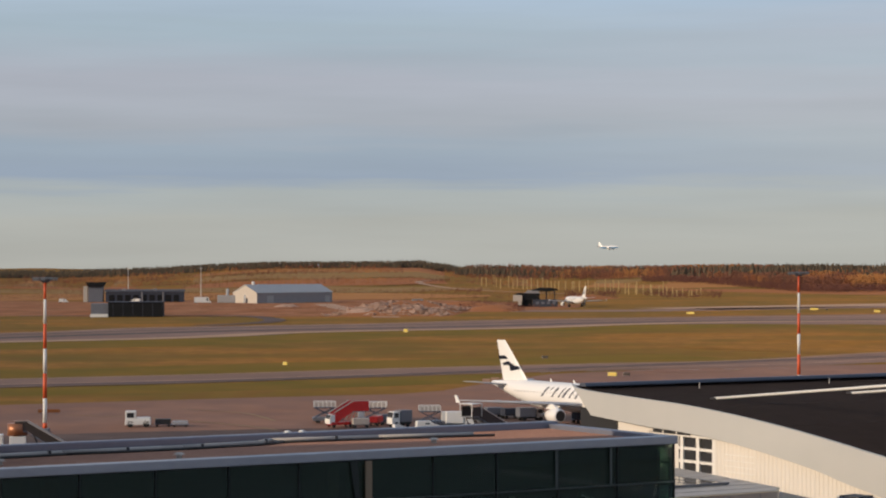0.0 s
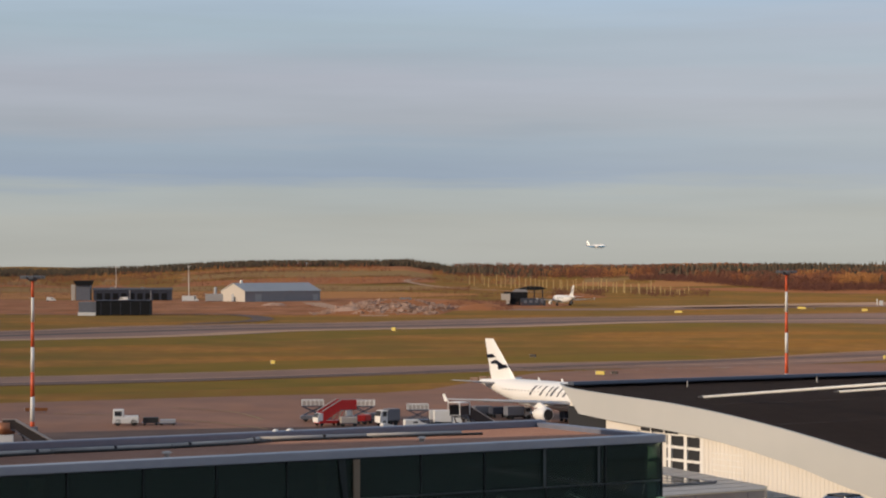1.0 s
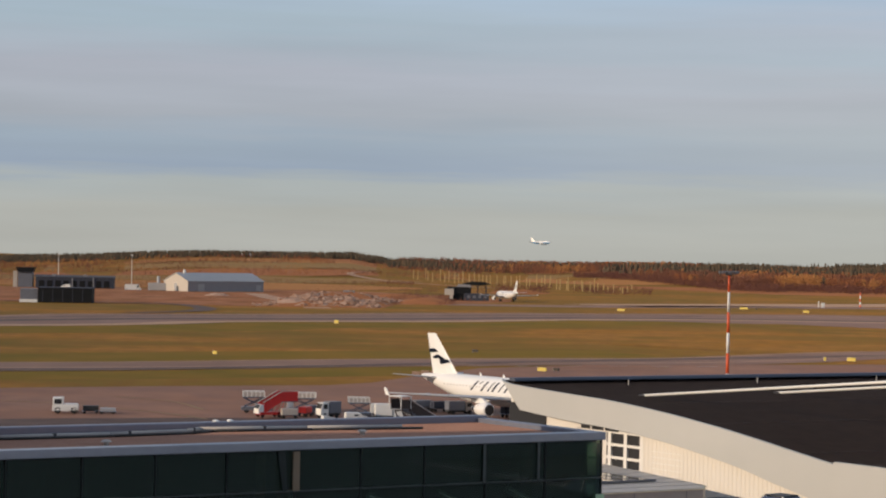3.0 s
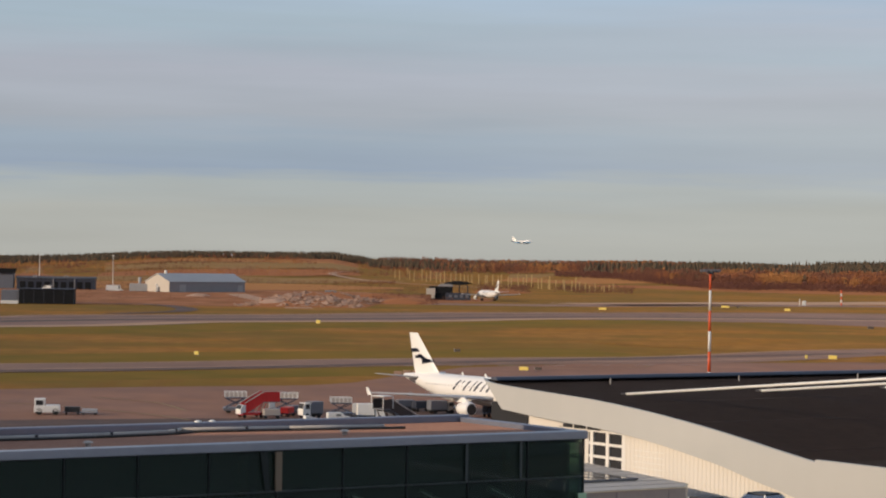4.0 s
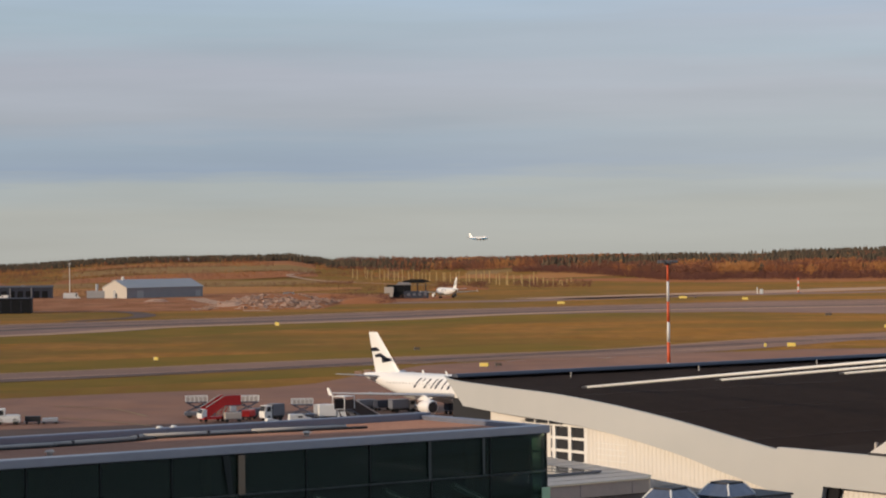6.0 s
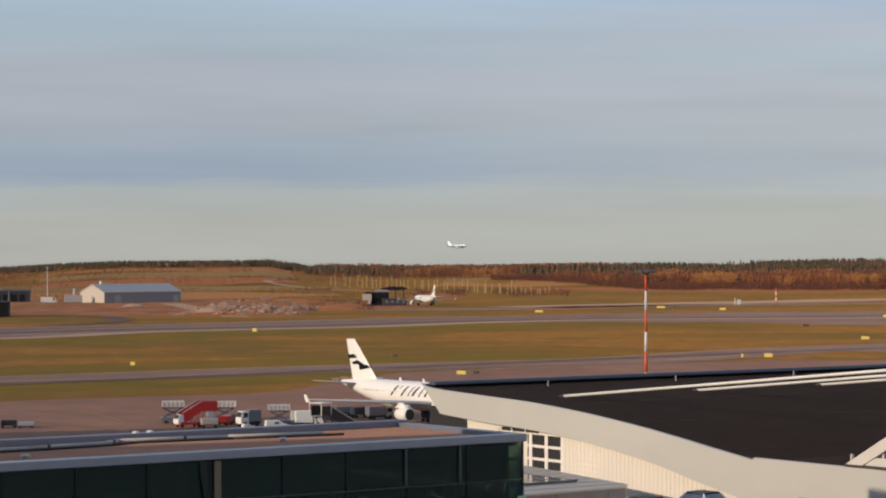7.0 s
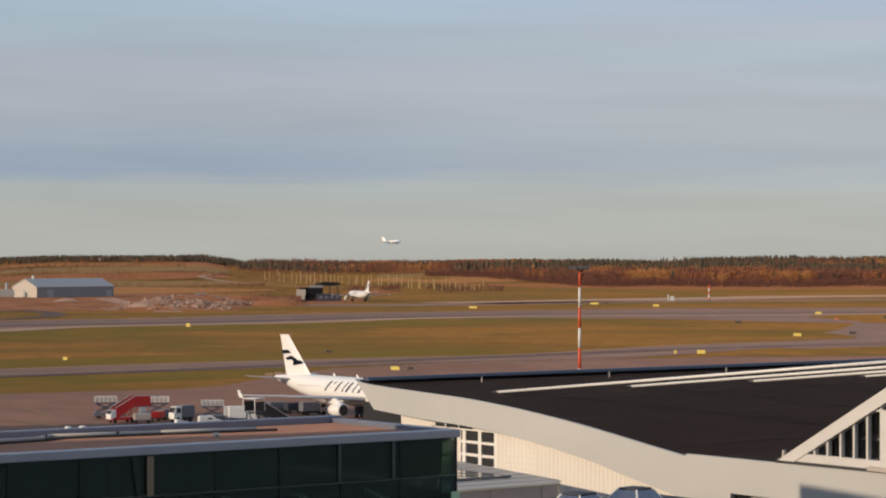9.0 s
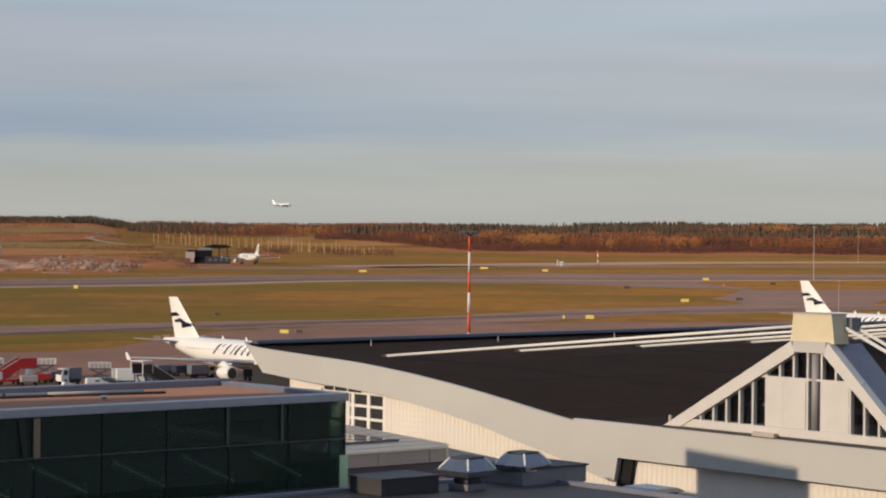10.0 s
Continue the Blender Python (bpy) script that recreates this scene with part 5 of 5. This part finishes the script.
def heap(x, y, rx, ry, h, mat, label, seed):
    bm = bmesh.new()
    n = 16
    rings = [[bm.verts.new((rx * f * math.cos(a) * (1 + 0.2 * noise.noise((a, seed, f))), ry * f * math.sin(a), h * (1 - f * f) * (1 + 0.3 * noise.noise((a * 2, f * 3, seed))) - 0.05))
              for a in (k * math.tau / n for k in range(n))] for f in (1.0, 0.75, 0.5, 0.2)]
    for p, q in zip(rings, rings[1:]):
        for k in range(n):
            bm.faces.new((p[k], p[(k + 1) % n], q[(k + 1) % n], q[k]))
    bm.faces.new(rings[-1])
    return solid("earth_mound", bm, mat, label, "mound", pose(x, y, 0.05), smooth=True)


heap(-86, 1250, 7, 12, 1.6, RUBBLE, "small pale heap of stones", 1.0)
heap(-36, 1040, 11, 26, 3.2, RUBBLE, "rounded mound of pale boulders", 7.0)
heap(-13, 1190, 10, 30, 4.0, SOIL, "pinkish mound of crushed stone", 6.0)
heap(26, 1150, 15, 44, 2.4, EARTH, "long mound of rusty brown earth", 2.0)
heap(12, 1300, 20, 30, 1.8, EARTH, "mound of brown earth with grass", 3.0)
heap(100, 1560, 22, 34, 2.6, EARTH, "dark brown earth mound before the posts", 4.0)
heap(-150, 1050, 30, 20, 1.2, SOIL, "flat spread of bare soil", 5.0)


# works hut, containers and vans
def hut():
    root = thing("works_hut", "dark blue works hut with cabin and shelter roof", "hut", pose(50.4, 1240, 0.05, 0, 0, -2))
    part("body", box(-1.6, 0, 0, 12.0, 6, 4.0, 0.12), DARKWALL, root, "dark blue container body")
    for k in range(4):
        part("window", box(0.2 + 3.0 * k, -0.08, 1.5, 1.9 + 3.0 * k, 0.0, 2.9), GREYWALL, root, "dim window")
    part("plinth", box(-9.5, 1.7, 0, -1.65, 7.3, 3.6), BLACKWALL, root, "dark lower storey")
    part("cabin", box(-10.8, 1, 3.6, 2.2, 8, 7.4, 0.15), BLACKWALL, root, "dark cabin")
    part("cabin_roof", prism([(-6.0, 7.4), (2.6, 7.4), (1.6, 8.6), (-4.4, 8.9)], "y", 0.8, 8.2), SHEDSIDE, root, "pale sloping cabin roof")
    part("cabin_end", box(-12.2, 0.2, 3.0, -7.2, 0.95, 6.4, 0.1), SHEDEND, root, "pale sunlit cabin end")
    part("stair_end", box(-9.4, 0.4, 0.9, -7.6, 1.0, 3.0, 0.05), SHEDEND, root, "pale stair end")
    part("shelter_roof", prism([(-2.8, 9.3), (3.0, 10.4), (10.0, 10.2), (13.2, 9.0), (8.0, 8.3), (-1.0, 8.3)], "y", 9.0, 16.0), BLACKWALL, root, "dark shelter roof")
    for x in (-0.5, 6.0, 10.5):
        part("post", rod((x, 12.0, 0), (x, 12.0, 8.4), 0.3), DARKWALL, root)
    return root


hut()


def container(m, mat, label, w=6.0, h=2.6, d=2.5):
    root = thing("container", label, "container", m)
    part("box_body", box(0, 0, 0.15, w, d, h, 0.06), mat, root)
    for k in range(int(w / 0.8)):
        part("rib", box(0.3 + 0.8 * k, -0.05, 0.3, 0.55 + 0.8 * k, 0.0, h - 0.2), mat, root)
    part("skid", boxes([(0, 0.1, 0, w, 0.4, 0.15), (0, d - 0.4, 0, w, d - 0.1, 0.15)]), BLACKP, root)
    return root


container(pose(-16.5, 1215, 0.1), SHEDSIDE, "dull green-grey site container behind the rubble", 6.0, 4.6, 2.5)
container(pose(-137, 1385, 0.1), SHEDROOF, "pale blue site container beside the shed", 14, 4.6, 4)
solid("vent_stack", rod((0, 0, 0), (0, 0, 8.6), 0.95, 0.85, sides=12), SHEDROOF, "short pale vent stack behind the containers", "chimney", pose(-131.5, 1392, 0.05), smooth=True)
container(pose(-120.5, 1378, 0.1), WHITE, "white site container beside the shed", 3.0, 4.8, 3)
container(pose(-170, 2890, terrain(-170, 2890)), WHITE, "white low building on the hill", 17, 5, 8)


def van(m, mat, label, w=5.2, h=2.3):
    root = thing("van", label, "van", m)
    part("body", prism([(0, 0.35), (w, 0.35), (w, 1.15), (w - 0.9, 1.35), (w - 1.6, h), (0.1, h)], "y", -0.95, 0.95), mat, root)
    part("windscreen", prism([(w - 0.92, 1.36), (w - 1.55, h - 0.15), (w - 1.62, h - 0.15), (w - 1.0, 1.3)], "y", -0.85, 0.85), DARK, root, "dark windscreen")
    for y in (-0.97, 0.95):
        part("side_window", box(w - 2.6, y, 1.3, w - 1.75, y + 0.02, h - 0.3), DARK, root, "dark side window")
    for x in (0.95, w - 0.95):
        for y in (-0.98, 0.78):
            part("wheel", rod((x, y, 0.36), (x, y + 0.2, 0.36), 0.36, sides=14), TYRE, root)
    return root


van(pose(-150, 1375, 0.1, 0, 0, 5), WHITE, "white van parked beside the shed", 10, 3.6)
van(pose(-235, 1395, 0.1, 0, 0, 5), WHITE, "white van parked by the dark hall", 5.6, 2.4)
van(pose(-186, 1400, 0.1, 0, 0, 170), WHITE, "white van parked by the dark hall", 5.6, 2.4)

# slim masts by the sheds and on the field
for x, y, h, r, lab in ((-205.0, 1485, 20.5, 0.24, "slim pale lighting mast behind the dark hall"), (-155.0, 1460, 21.0, 0.24, "slim pale lighting mast by the shed"),
                        (294.0, 935, 22.6, 0.2, "slim grey mast on the airfield"), (464.0, 1384, 22.5, 0.16, "thin grey mast far across the airfield"), (155.0, 475, 10.7, 0.07, "thin grey pole beyond the hangar roof")):
    root = thing("slim_mast", lab, "mast", pose(x, y, 0.05))
    part("pole", rod((0, 0, 0), (0, 0, h), r, r * 0.6), MASTWHITE if x < 0 else PALEWALL, root)
    part("lamp_bar", box(-4 * r, -r, h, 4 * r, r, h + 1.6 * r), MASTWHITE if x < 0 else PALEWALL, root)
banded = thing("marker_mast", "short red and white banded marker mast on the grass", "mast", pose(268, 1250, 0.05))
for k in range(5):
    part("band", rod((0, 0, 1.7 * k), (0, 0, 1.7 * k + 1.7), 0.45, 0.42), (ORANGE, MASTWHITE)[k % 2], banded)
part("feet", box(-1.2, -1.2, 0, 1.2, 1.2, 0.3), GREYWALL, banded)
white_box = thing("instrument_post", "small white instrument post on the grass", "post", pose(243, 1240, 0.05))
part("post", rod((0, 0, 0), (0, 0, 3.6), 0.25), MASTWHITE, white_box)
part("screen", box(1.4, -0.8, 0, 3.2, 0.8, 2.6, 0.1), MASTWHITE, white_box)

# approach-light posts before the wood
rngp = random.Random(4)
for k in range(46):
    f = k / 45
    a = radians(1.0 + 5.5 * f + rngp.uniform(-0.05, 0.05))
    d = 2080 - 420 * f ** 0.6 + rngp.uniform(-50, 50)
    h = rngp.uniform(6.5, 10.0) if k < 38 else rngp.uniform(3.5, 6)
    x, y = d * math.sin(a), d * math.cos(a)
    root = thing("approach_light_post", "ochre approach-light post standing in the field", "post", pose(x, y, terrain(x, y)), group="approach-light posts")
    part("post", rod((0, 0, -0.2), (0, 0, h), 0.42, 0.3, sides=8), POSTWOOD, root)
    part("lamp", box(-0.6, -0.3, h, 0.6, 0.3, h + 0.35), POSTWOOD, root)


# taxiway signs
def sign(x, y, w, h, face, yaw=-34.0, label="yellow lit taxiway sign on the grass"):
    w, h = 0.85 * w, 0.85 * h
    root = thing("taxiway_sign", label, "sign", pose(x, y, 0.05, 0, 0, yaw), group="taxiway signs")
    part("panel", box(-w / 2, -0.15, 0.25, w / 2, 0.15, 0.25 + h, 0.04), face, root)
    part("end_cap", box(-w / 2 - 0.06, -0.17, 0.22, -w / 2, 0.17, 0.28 + h, 0.02), PALEWALL, root)
    for s in (-1, 1):
        part("leg", rod((s * w * 0.35, 0, 0), (s * w * 0.35, 0, 0.3), 0.06), GREYWALL, root)
    return root


for x, y, w, h in ((-34.8, 503, 1.3, 0.85), (-12.3, 755, 1.8, 1.3), (113, 1040, 4.5, 1.1), (184, 1130, 5.0, 1.2), (205, 1076, 3.5, 1.2), (165, 648, 2.8, 1.0), (111.2, 527, 2.4, 1.0), (105, 527, 0.6, 1.0), (242, 916, 3.0, 1.2), (33.6, 452, 2.3, 0.85)):
    sign(x, y, w, h, YELLOW)
for x, y, w, h in ((24.2, 540, 1.8, 0.7), (186, 665, 2.6, 0.9), (179, 786, 2.6, 1.0), (251, 850, 2.6, 1.0), (36.6, 454, 1.6, 0.7), (190, 1128, 1.0, 0.8)):
    sign(x, y, w, h, STEPDARK, label="dark back of a taxiway sign")
sign(-58.8, 340, 3.9, 0.55, EARTH, 9.0, "rusty low barrier standing on the apron")
sign(224, 822, 0.8, 1.0, ORANGE, label="small red-orange field marker")
# ---- vehicles on the apron ----
def wheels(root, xs, half, r=0.45):
    for x in xs:
        for y in (-half, half - 0.25):
            part("wheel", rod((x, y, r), (x, y + 0.25, r), r, sides=16), TYRE, root)


def stair_truck(m, paint, label, rise=3.4, canopy=False, body=None, rail=1.1, top=1.3, drum=False):
    """Passenger stairs on a truck; the steps climb towards -x... +x."""
    root = thing("stair_truck", label, "boarding stairs", m)
    body = body or WHITE
    part("chassis", box(-3.4, -1.05, 0.45, 3.3, 1.05, 0.85, 0.05), paint, root)
    part("cab", prism([(-3.9, 0.6), (-2.4, 0.6), (-2.4, 2.0), (-3.3, 2.0), (-3.9, 1.3)], "y", -1.0, 1.0), body, root, "white driver's cab")
    part("cab_window", prism([(-3.86, 1.38), (-3.34, 1.95), (-3.40, 1.98), (-3.92, 1.42)], "y", -0.85, 0.85), DARK, root, "dark cab window")
    wheels(root, (-2.7, 2.2), 1.05)
    run = 5.6
    for side in (-0.95, 0.87):
        part("side_panel", prism([(-2.6, 0.75), (-1.9, 0.75), (3.0, rise), (3.0 + top, rise), (3.0 + top, rise + rail), (2.8, rise + rail), (-2.6, 0.75 + rail)], "y", side, side + 0.08), paint, root, "solid stair side panel")
        part("handrail", rod((-2.6, side + 0.04, 0.8 + rail), (2.9, side + 0.04, rise + rail + 0.05), 0.09), PALEWALL, root)
    n = 17
    for k in range(n):
        x, z = -2.3 + run * k / n, 0.8 + (rise - 0.8) * k / n
        part("tread", box(x, -0.87, z, x + 0.36, 0.87, z + 0.06), GREYWALL, root)
    part("platform", box(3.0, -0.9, rise - 0.12, 3.1 + top, 0.9, rise), GREYWALL, root)
    part("top_rail", rod((2.9, -0.91, rise + rail + 0.05), (3.1 + top, -0.91, rise + rail + 0.05), 0.05), PALEWALL, root)
    if drum:
        part("platform_drum", rod((3.0 + top * 0.8, 0, rise - 0.55), (3.0 + top * 0.8, 0, rise + rail - 0.15), 1.1, sides=24), COPPER, root, "copper-coloured rounded platform screen", smooth=True)
        part("housing", box(2.6 + top * 0.4, -1.0, 0.9, 3.6 + top, 1.0, rise - 0.6, 0.08), body, root, "white housing")
    for x in (2.4, 3.9):
        part("strut", rod((x - 1.2, 0.6, 0.85), (x, 0.6, rise - 0.2), 0.08), paint, root)
        part("strut", rod((x - 1.2, -0.6, 0.85), (x, -0.6, rise - 0.2), 0.08), paint, root)
    if canopy:
        part("canopy", box(2.6, -1.05, rise + 1.5, 4.6, 1.05, rise + 1.6, 0.03), body, root, "flat white canopy")
        for x in (2.7, 4.5):
            for y in (-1.0, 1.0):
                part("canopy_post", rod((x, y, rise), (x, y, rise + 1.5), 0.06), body, root)
    return root


def loader(m, label):
    """Container loader with a raised platform on scissors."""
    root = thing("cargo_loader", label, "loader", m, group="cargo loaders")
    part("chassis", box(-2.4, -1.2, 0.4, 2.4, 1.2, 0.9, 0.05), GREYWALL, root)
    part("platform", box(-2.2, -1.2, 2.3, 1.2, 1.2, 2.5, 0.04), STEEL, root)
    for y in (-1.15, 1.09):
        part("scissor_arm", rod((-2.0, y, 0.9), (1.0, y, 2.3), 0.07), STEEL, root)
        part("scissor_arm", rod((1.0, y, 0.9), (-2.0, y, 2.3), 0.07), STEEL, root)
        part("rail", box(-2.2, y, 2.55, 1.2, y + 0.05, 3.2), PALEWALL, root, "pale grey guard panel")
        for k in range(6):
            part("rail_post", box(-2.22 + 0.66 * k, y - 0.03, 2.5, -2.10 + 0.66 * k, y + 0.09, 3.34), WHITE, root, "white rail post")
        part("hand_rail", rod((-2.2, y + 0.03, 3.32), (1.2, y + 0.03, 3.32), 0.05), WHITE, root)
    part("cabin", box(1.3, -1.2, 0.9, 2.3, -0.2, 2.4, 0.05), WHITE, root, "white cabin")
    part("cabin_window", box(2.3, -1.1, 1.5, 2.32, -0.3, 2.2), DARK, root)
    wheels(root, (-1.6, 1.6), 1.15, 0.4)
    return root


def truck(m, paint, load, label, long=6.4):
    root = thing("service_truck", label, "truck", m)
    part("chassis", box(-long / 2, -0.9, 0.5, long / 2, 0.9, 0.8), BLACKP, root)
    part("cab", prism([(-long / 2 - 0.2, 0.55), (-long / 2 + 1.6, 0.55), (-long / 2 + 1.6, 2.5), (-long / 2 + 0.25, 2.5), (-long / 2 - 0.2, 1.5)], "y", -1.1, 1.1), paint, root, "white cab")
    part("windscreen", prism([(-long / 2 - 0.2, 1.6), (-long / 2 + 0.2, 2.38), (-long / 2 + 0.14, 2.4), (-long / 2 - 0.24, 1.62)], "y", -0.95, 0.95), DARK, root, "dark windscreen")
    for y in (-1.12, 1.1):
        part("side_window", box(-long / 2 + 0.4, y, 1.55, -long / 2 + 1.35, y + 0.02, 2.3), DARK, root, "dark side window")
    part("load_box", box(-long / 2 + 1.8, -1.2, 0.85, long / 2, 1.2, 2.7, 0.06), load, root)
    wheels(root, (-long / 2 + 0.8, long / 2 - 1.0), 1.15)
    return root


def dolly(m, load, label):
    root = thing("baggage_dolly", label, "baggage cart", m, group="baggage dollies")
    part("deck", box(-1.5, -0.75, 0.45, 1.5, 0.75, 0.55, 0.02), STEEL, root)
    part("load", box(-1.35, -0.7, 0.56, 1.3, 0.7, 1.55, 0.12), load, root)
    part("drawbar", rod((1.5, 0, 0.4), (2.4, 0, 0.3), 0.05), BLACKP, root)
    wheels(root, (-1.0, 1.0), 0.7, 0.22)
    return root


def tractor(m, label):
    root = thing("tow_tractor", label, "tow tractor", m)
    part("hull", box(-2.4, -1.1, 0.35, 1.6, 1.1, 1.25, 0.12), WHITE, root)
    part("bonnet", box(-0.6, -1.0, 1.25, 1.5, 1.0, 1.5, 0.08), WHITE, root)
    part("cab", box(-2.35, -1.0, 1.25, -0.7, 1.0, 2.5, 0.1), WHITE, root)
    for y in (-1.02, 1.0):
        part("cab_window", box(-2.1, y, 1.5, -1.0, y + 0.02, 2.25), DARK, root, "dark cab window")
    part("cab_window", box(-2.37, -0.8, 1.5, -2.35, 0.8, 2.25), DARK, root, "dark cab window")
    wheels(root, (-1.6, 0.9), 1.1, 0.5)
    return root


# by the parked airliner
size = lambda k, h=None: Matrix.Diagonal((k, k, h or k, 1.0))
stair_truck(pose(-14.0, 312, 0.05, 0, 0, 24) @ Matrix.Diagonal((0.5, 0.95, 0.88, 1.0)), RED, "bright red boarding-stairs truck parked on the apron", 2.5, rail=1.5, top=4.6)
loader(pose(-16.2, 321, 0.05, 0, 0, 5) @ size(0.9), "grey cargo loader with raised platform behind red stairs")
loader(pose(-9.9, 320, 0.05, 0, 0, 178) @ size(0.9), "grey cargo loader with raised platform beside red stairs")
dolly(pose(-11.2, 310.5, 0.05, 0, 0, 12) @ size(0.85), PALEWALL, "pale loaded baggage dolly on the apron")
dolly(pose(-9.2, 315, 0.05, 0, 0, 70) @ size(0.85), RED, "baggage dolly with a reddish load")
dolly(pose(-8.0, 318, 0.05, 0, 0, 40) @ size(0.9), GREYWALL, "grey loaded baggage dolly beside a cargo loader")
truck(pose(-5.9, 312, 0.05, 0, 0, 32) @ size(0.66, 0.86), WHITE, GREYWALL, "white service truck with a blue-grey box", 4.6)
van(pose(-6.6, 303.0, 0.05, 0, 0, 20) @ size(0.6), WHITE, "small white cart near the terminal roof edge", 2.8, 1.6)
loader(pose(-1.4, 314, 0.05, 0, 0, 6) @ size(0.85), "pale cargo loader with raised platform on the apron")
van(pose(-3.6, 304.0, 0.05, 0, 0, 12) @ size(0.72), WHITE, "white van with dark windows on the apron", 4.2, 1.9)
dolly(pose(-1.2, 307.5, 0.05, 0, 0, 8) @ size(0.8), STEEL, "silver baggage dolly on the apron")
truck(pose(2.2, 309.5, 0.05, 0, 0, 186) @ size(0.72, 0.85), WHITE, WHITE, "white truck with a box body", 5.0)
stair_truck(pose(6.0, 287.1, 0.05, 0, 0, 226), STEPDARK, "boarding stairs with flat white canopy and dark steps", 3.3, canopy=True, rail=1.15)
dolly(pose(7.4, 331, 0.05, 0, 0, 20), GREYWALL, "grey baggage dolly beside the aircraft")
dolly(pose(9.8, 329, 0.05, 0, 0, 25), DARKWALL, "dark loaded baggage dolly beside the aircraft")
truck(pose(12.4, 325, 0.05, 0, 0, 200) @ size(0.7), PALEWALL, GREYWALL, "grey service truck under the aircraft tail", 5.4)
dolly(pose(19.5, 320, 0.05, 0, 0, 30), DARKWALL, "dark baggage dolly under the wing")
# rusty crates on the apron edge behind the tail
crate = thing("barrier_block", "pink-grey concrete barrier blocks behind the aircraft", "barrier", pose(10.6, 432, 0.05, 0, 0, -8) @ size(0.75))
for k in range(3):
    part("block", box(-4.2 + 2.3 * k, -0.5, 0, -2.2 + 2.3 * k, 0.5, 1.2 if k else 0.9, 0.08), RUBBLE, crate)
# at the far side of the apron
tractor(pose(-41.5, 313, 0.05, 0, 0, 6) @ size(0.88), "white tow tractor driving across the apron")
dolly(pose(-38.5, 313.4, 0.05, 0, 0, 186) @ size(0.8, 0.7), BLACKP, "dark baggage dolly behind the tow tractor")
dolly(pose(-36.2, 313.7, 0.05, 0, 0, 186) @ size(0.8, 0.5), WINGGREY, "grey flat baggage dolly behind the tow tractor")
stair_truck(pose(-42.8, 251.4, 0.05, 0, 0, 190), STEPDARK, "boarding stairs with dark steps and a copper-coloured platform screen", 4.0, body=WHITE, rail=0.9, drum=True)
cart = thing("service_cart", "white box-bodied service cart beside the boarding stairs", "service cart", pose(-50.2, 254, 0.05, 0, 0, 8))
part("body", box(-1.5, -1.0, 0.5, 1.2, 1.0, 3.3, 0.08), WHITE, cart)
part("hatch", box(-1.2, -1.03, 1.2, 0.2, -1.0, 2.8), PALEWALL, cart, "pale side hatch")
wheels(cart, (-1.0, 0.8), 1.0, 0.4)
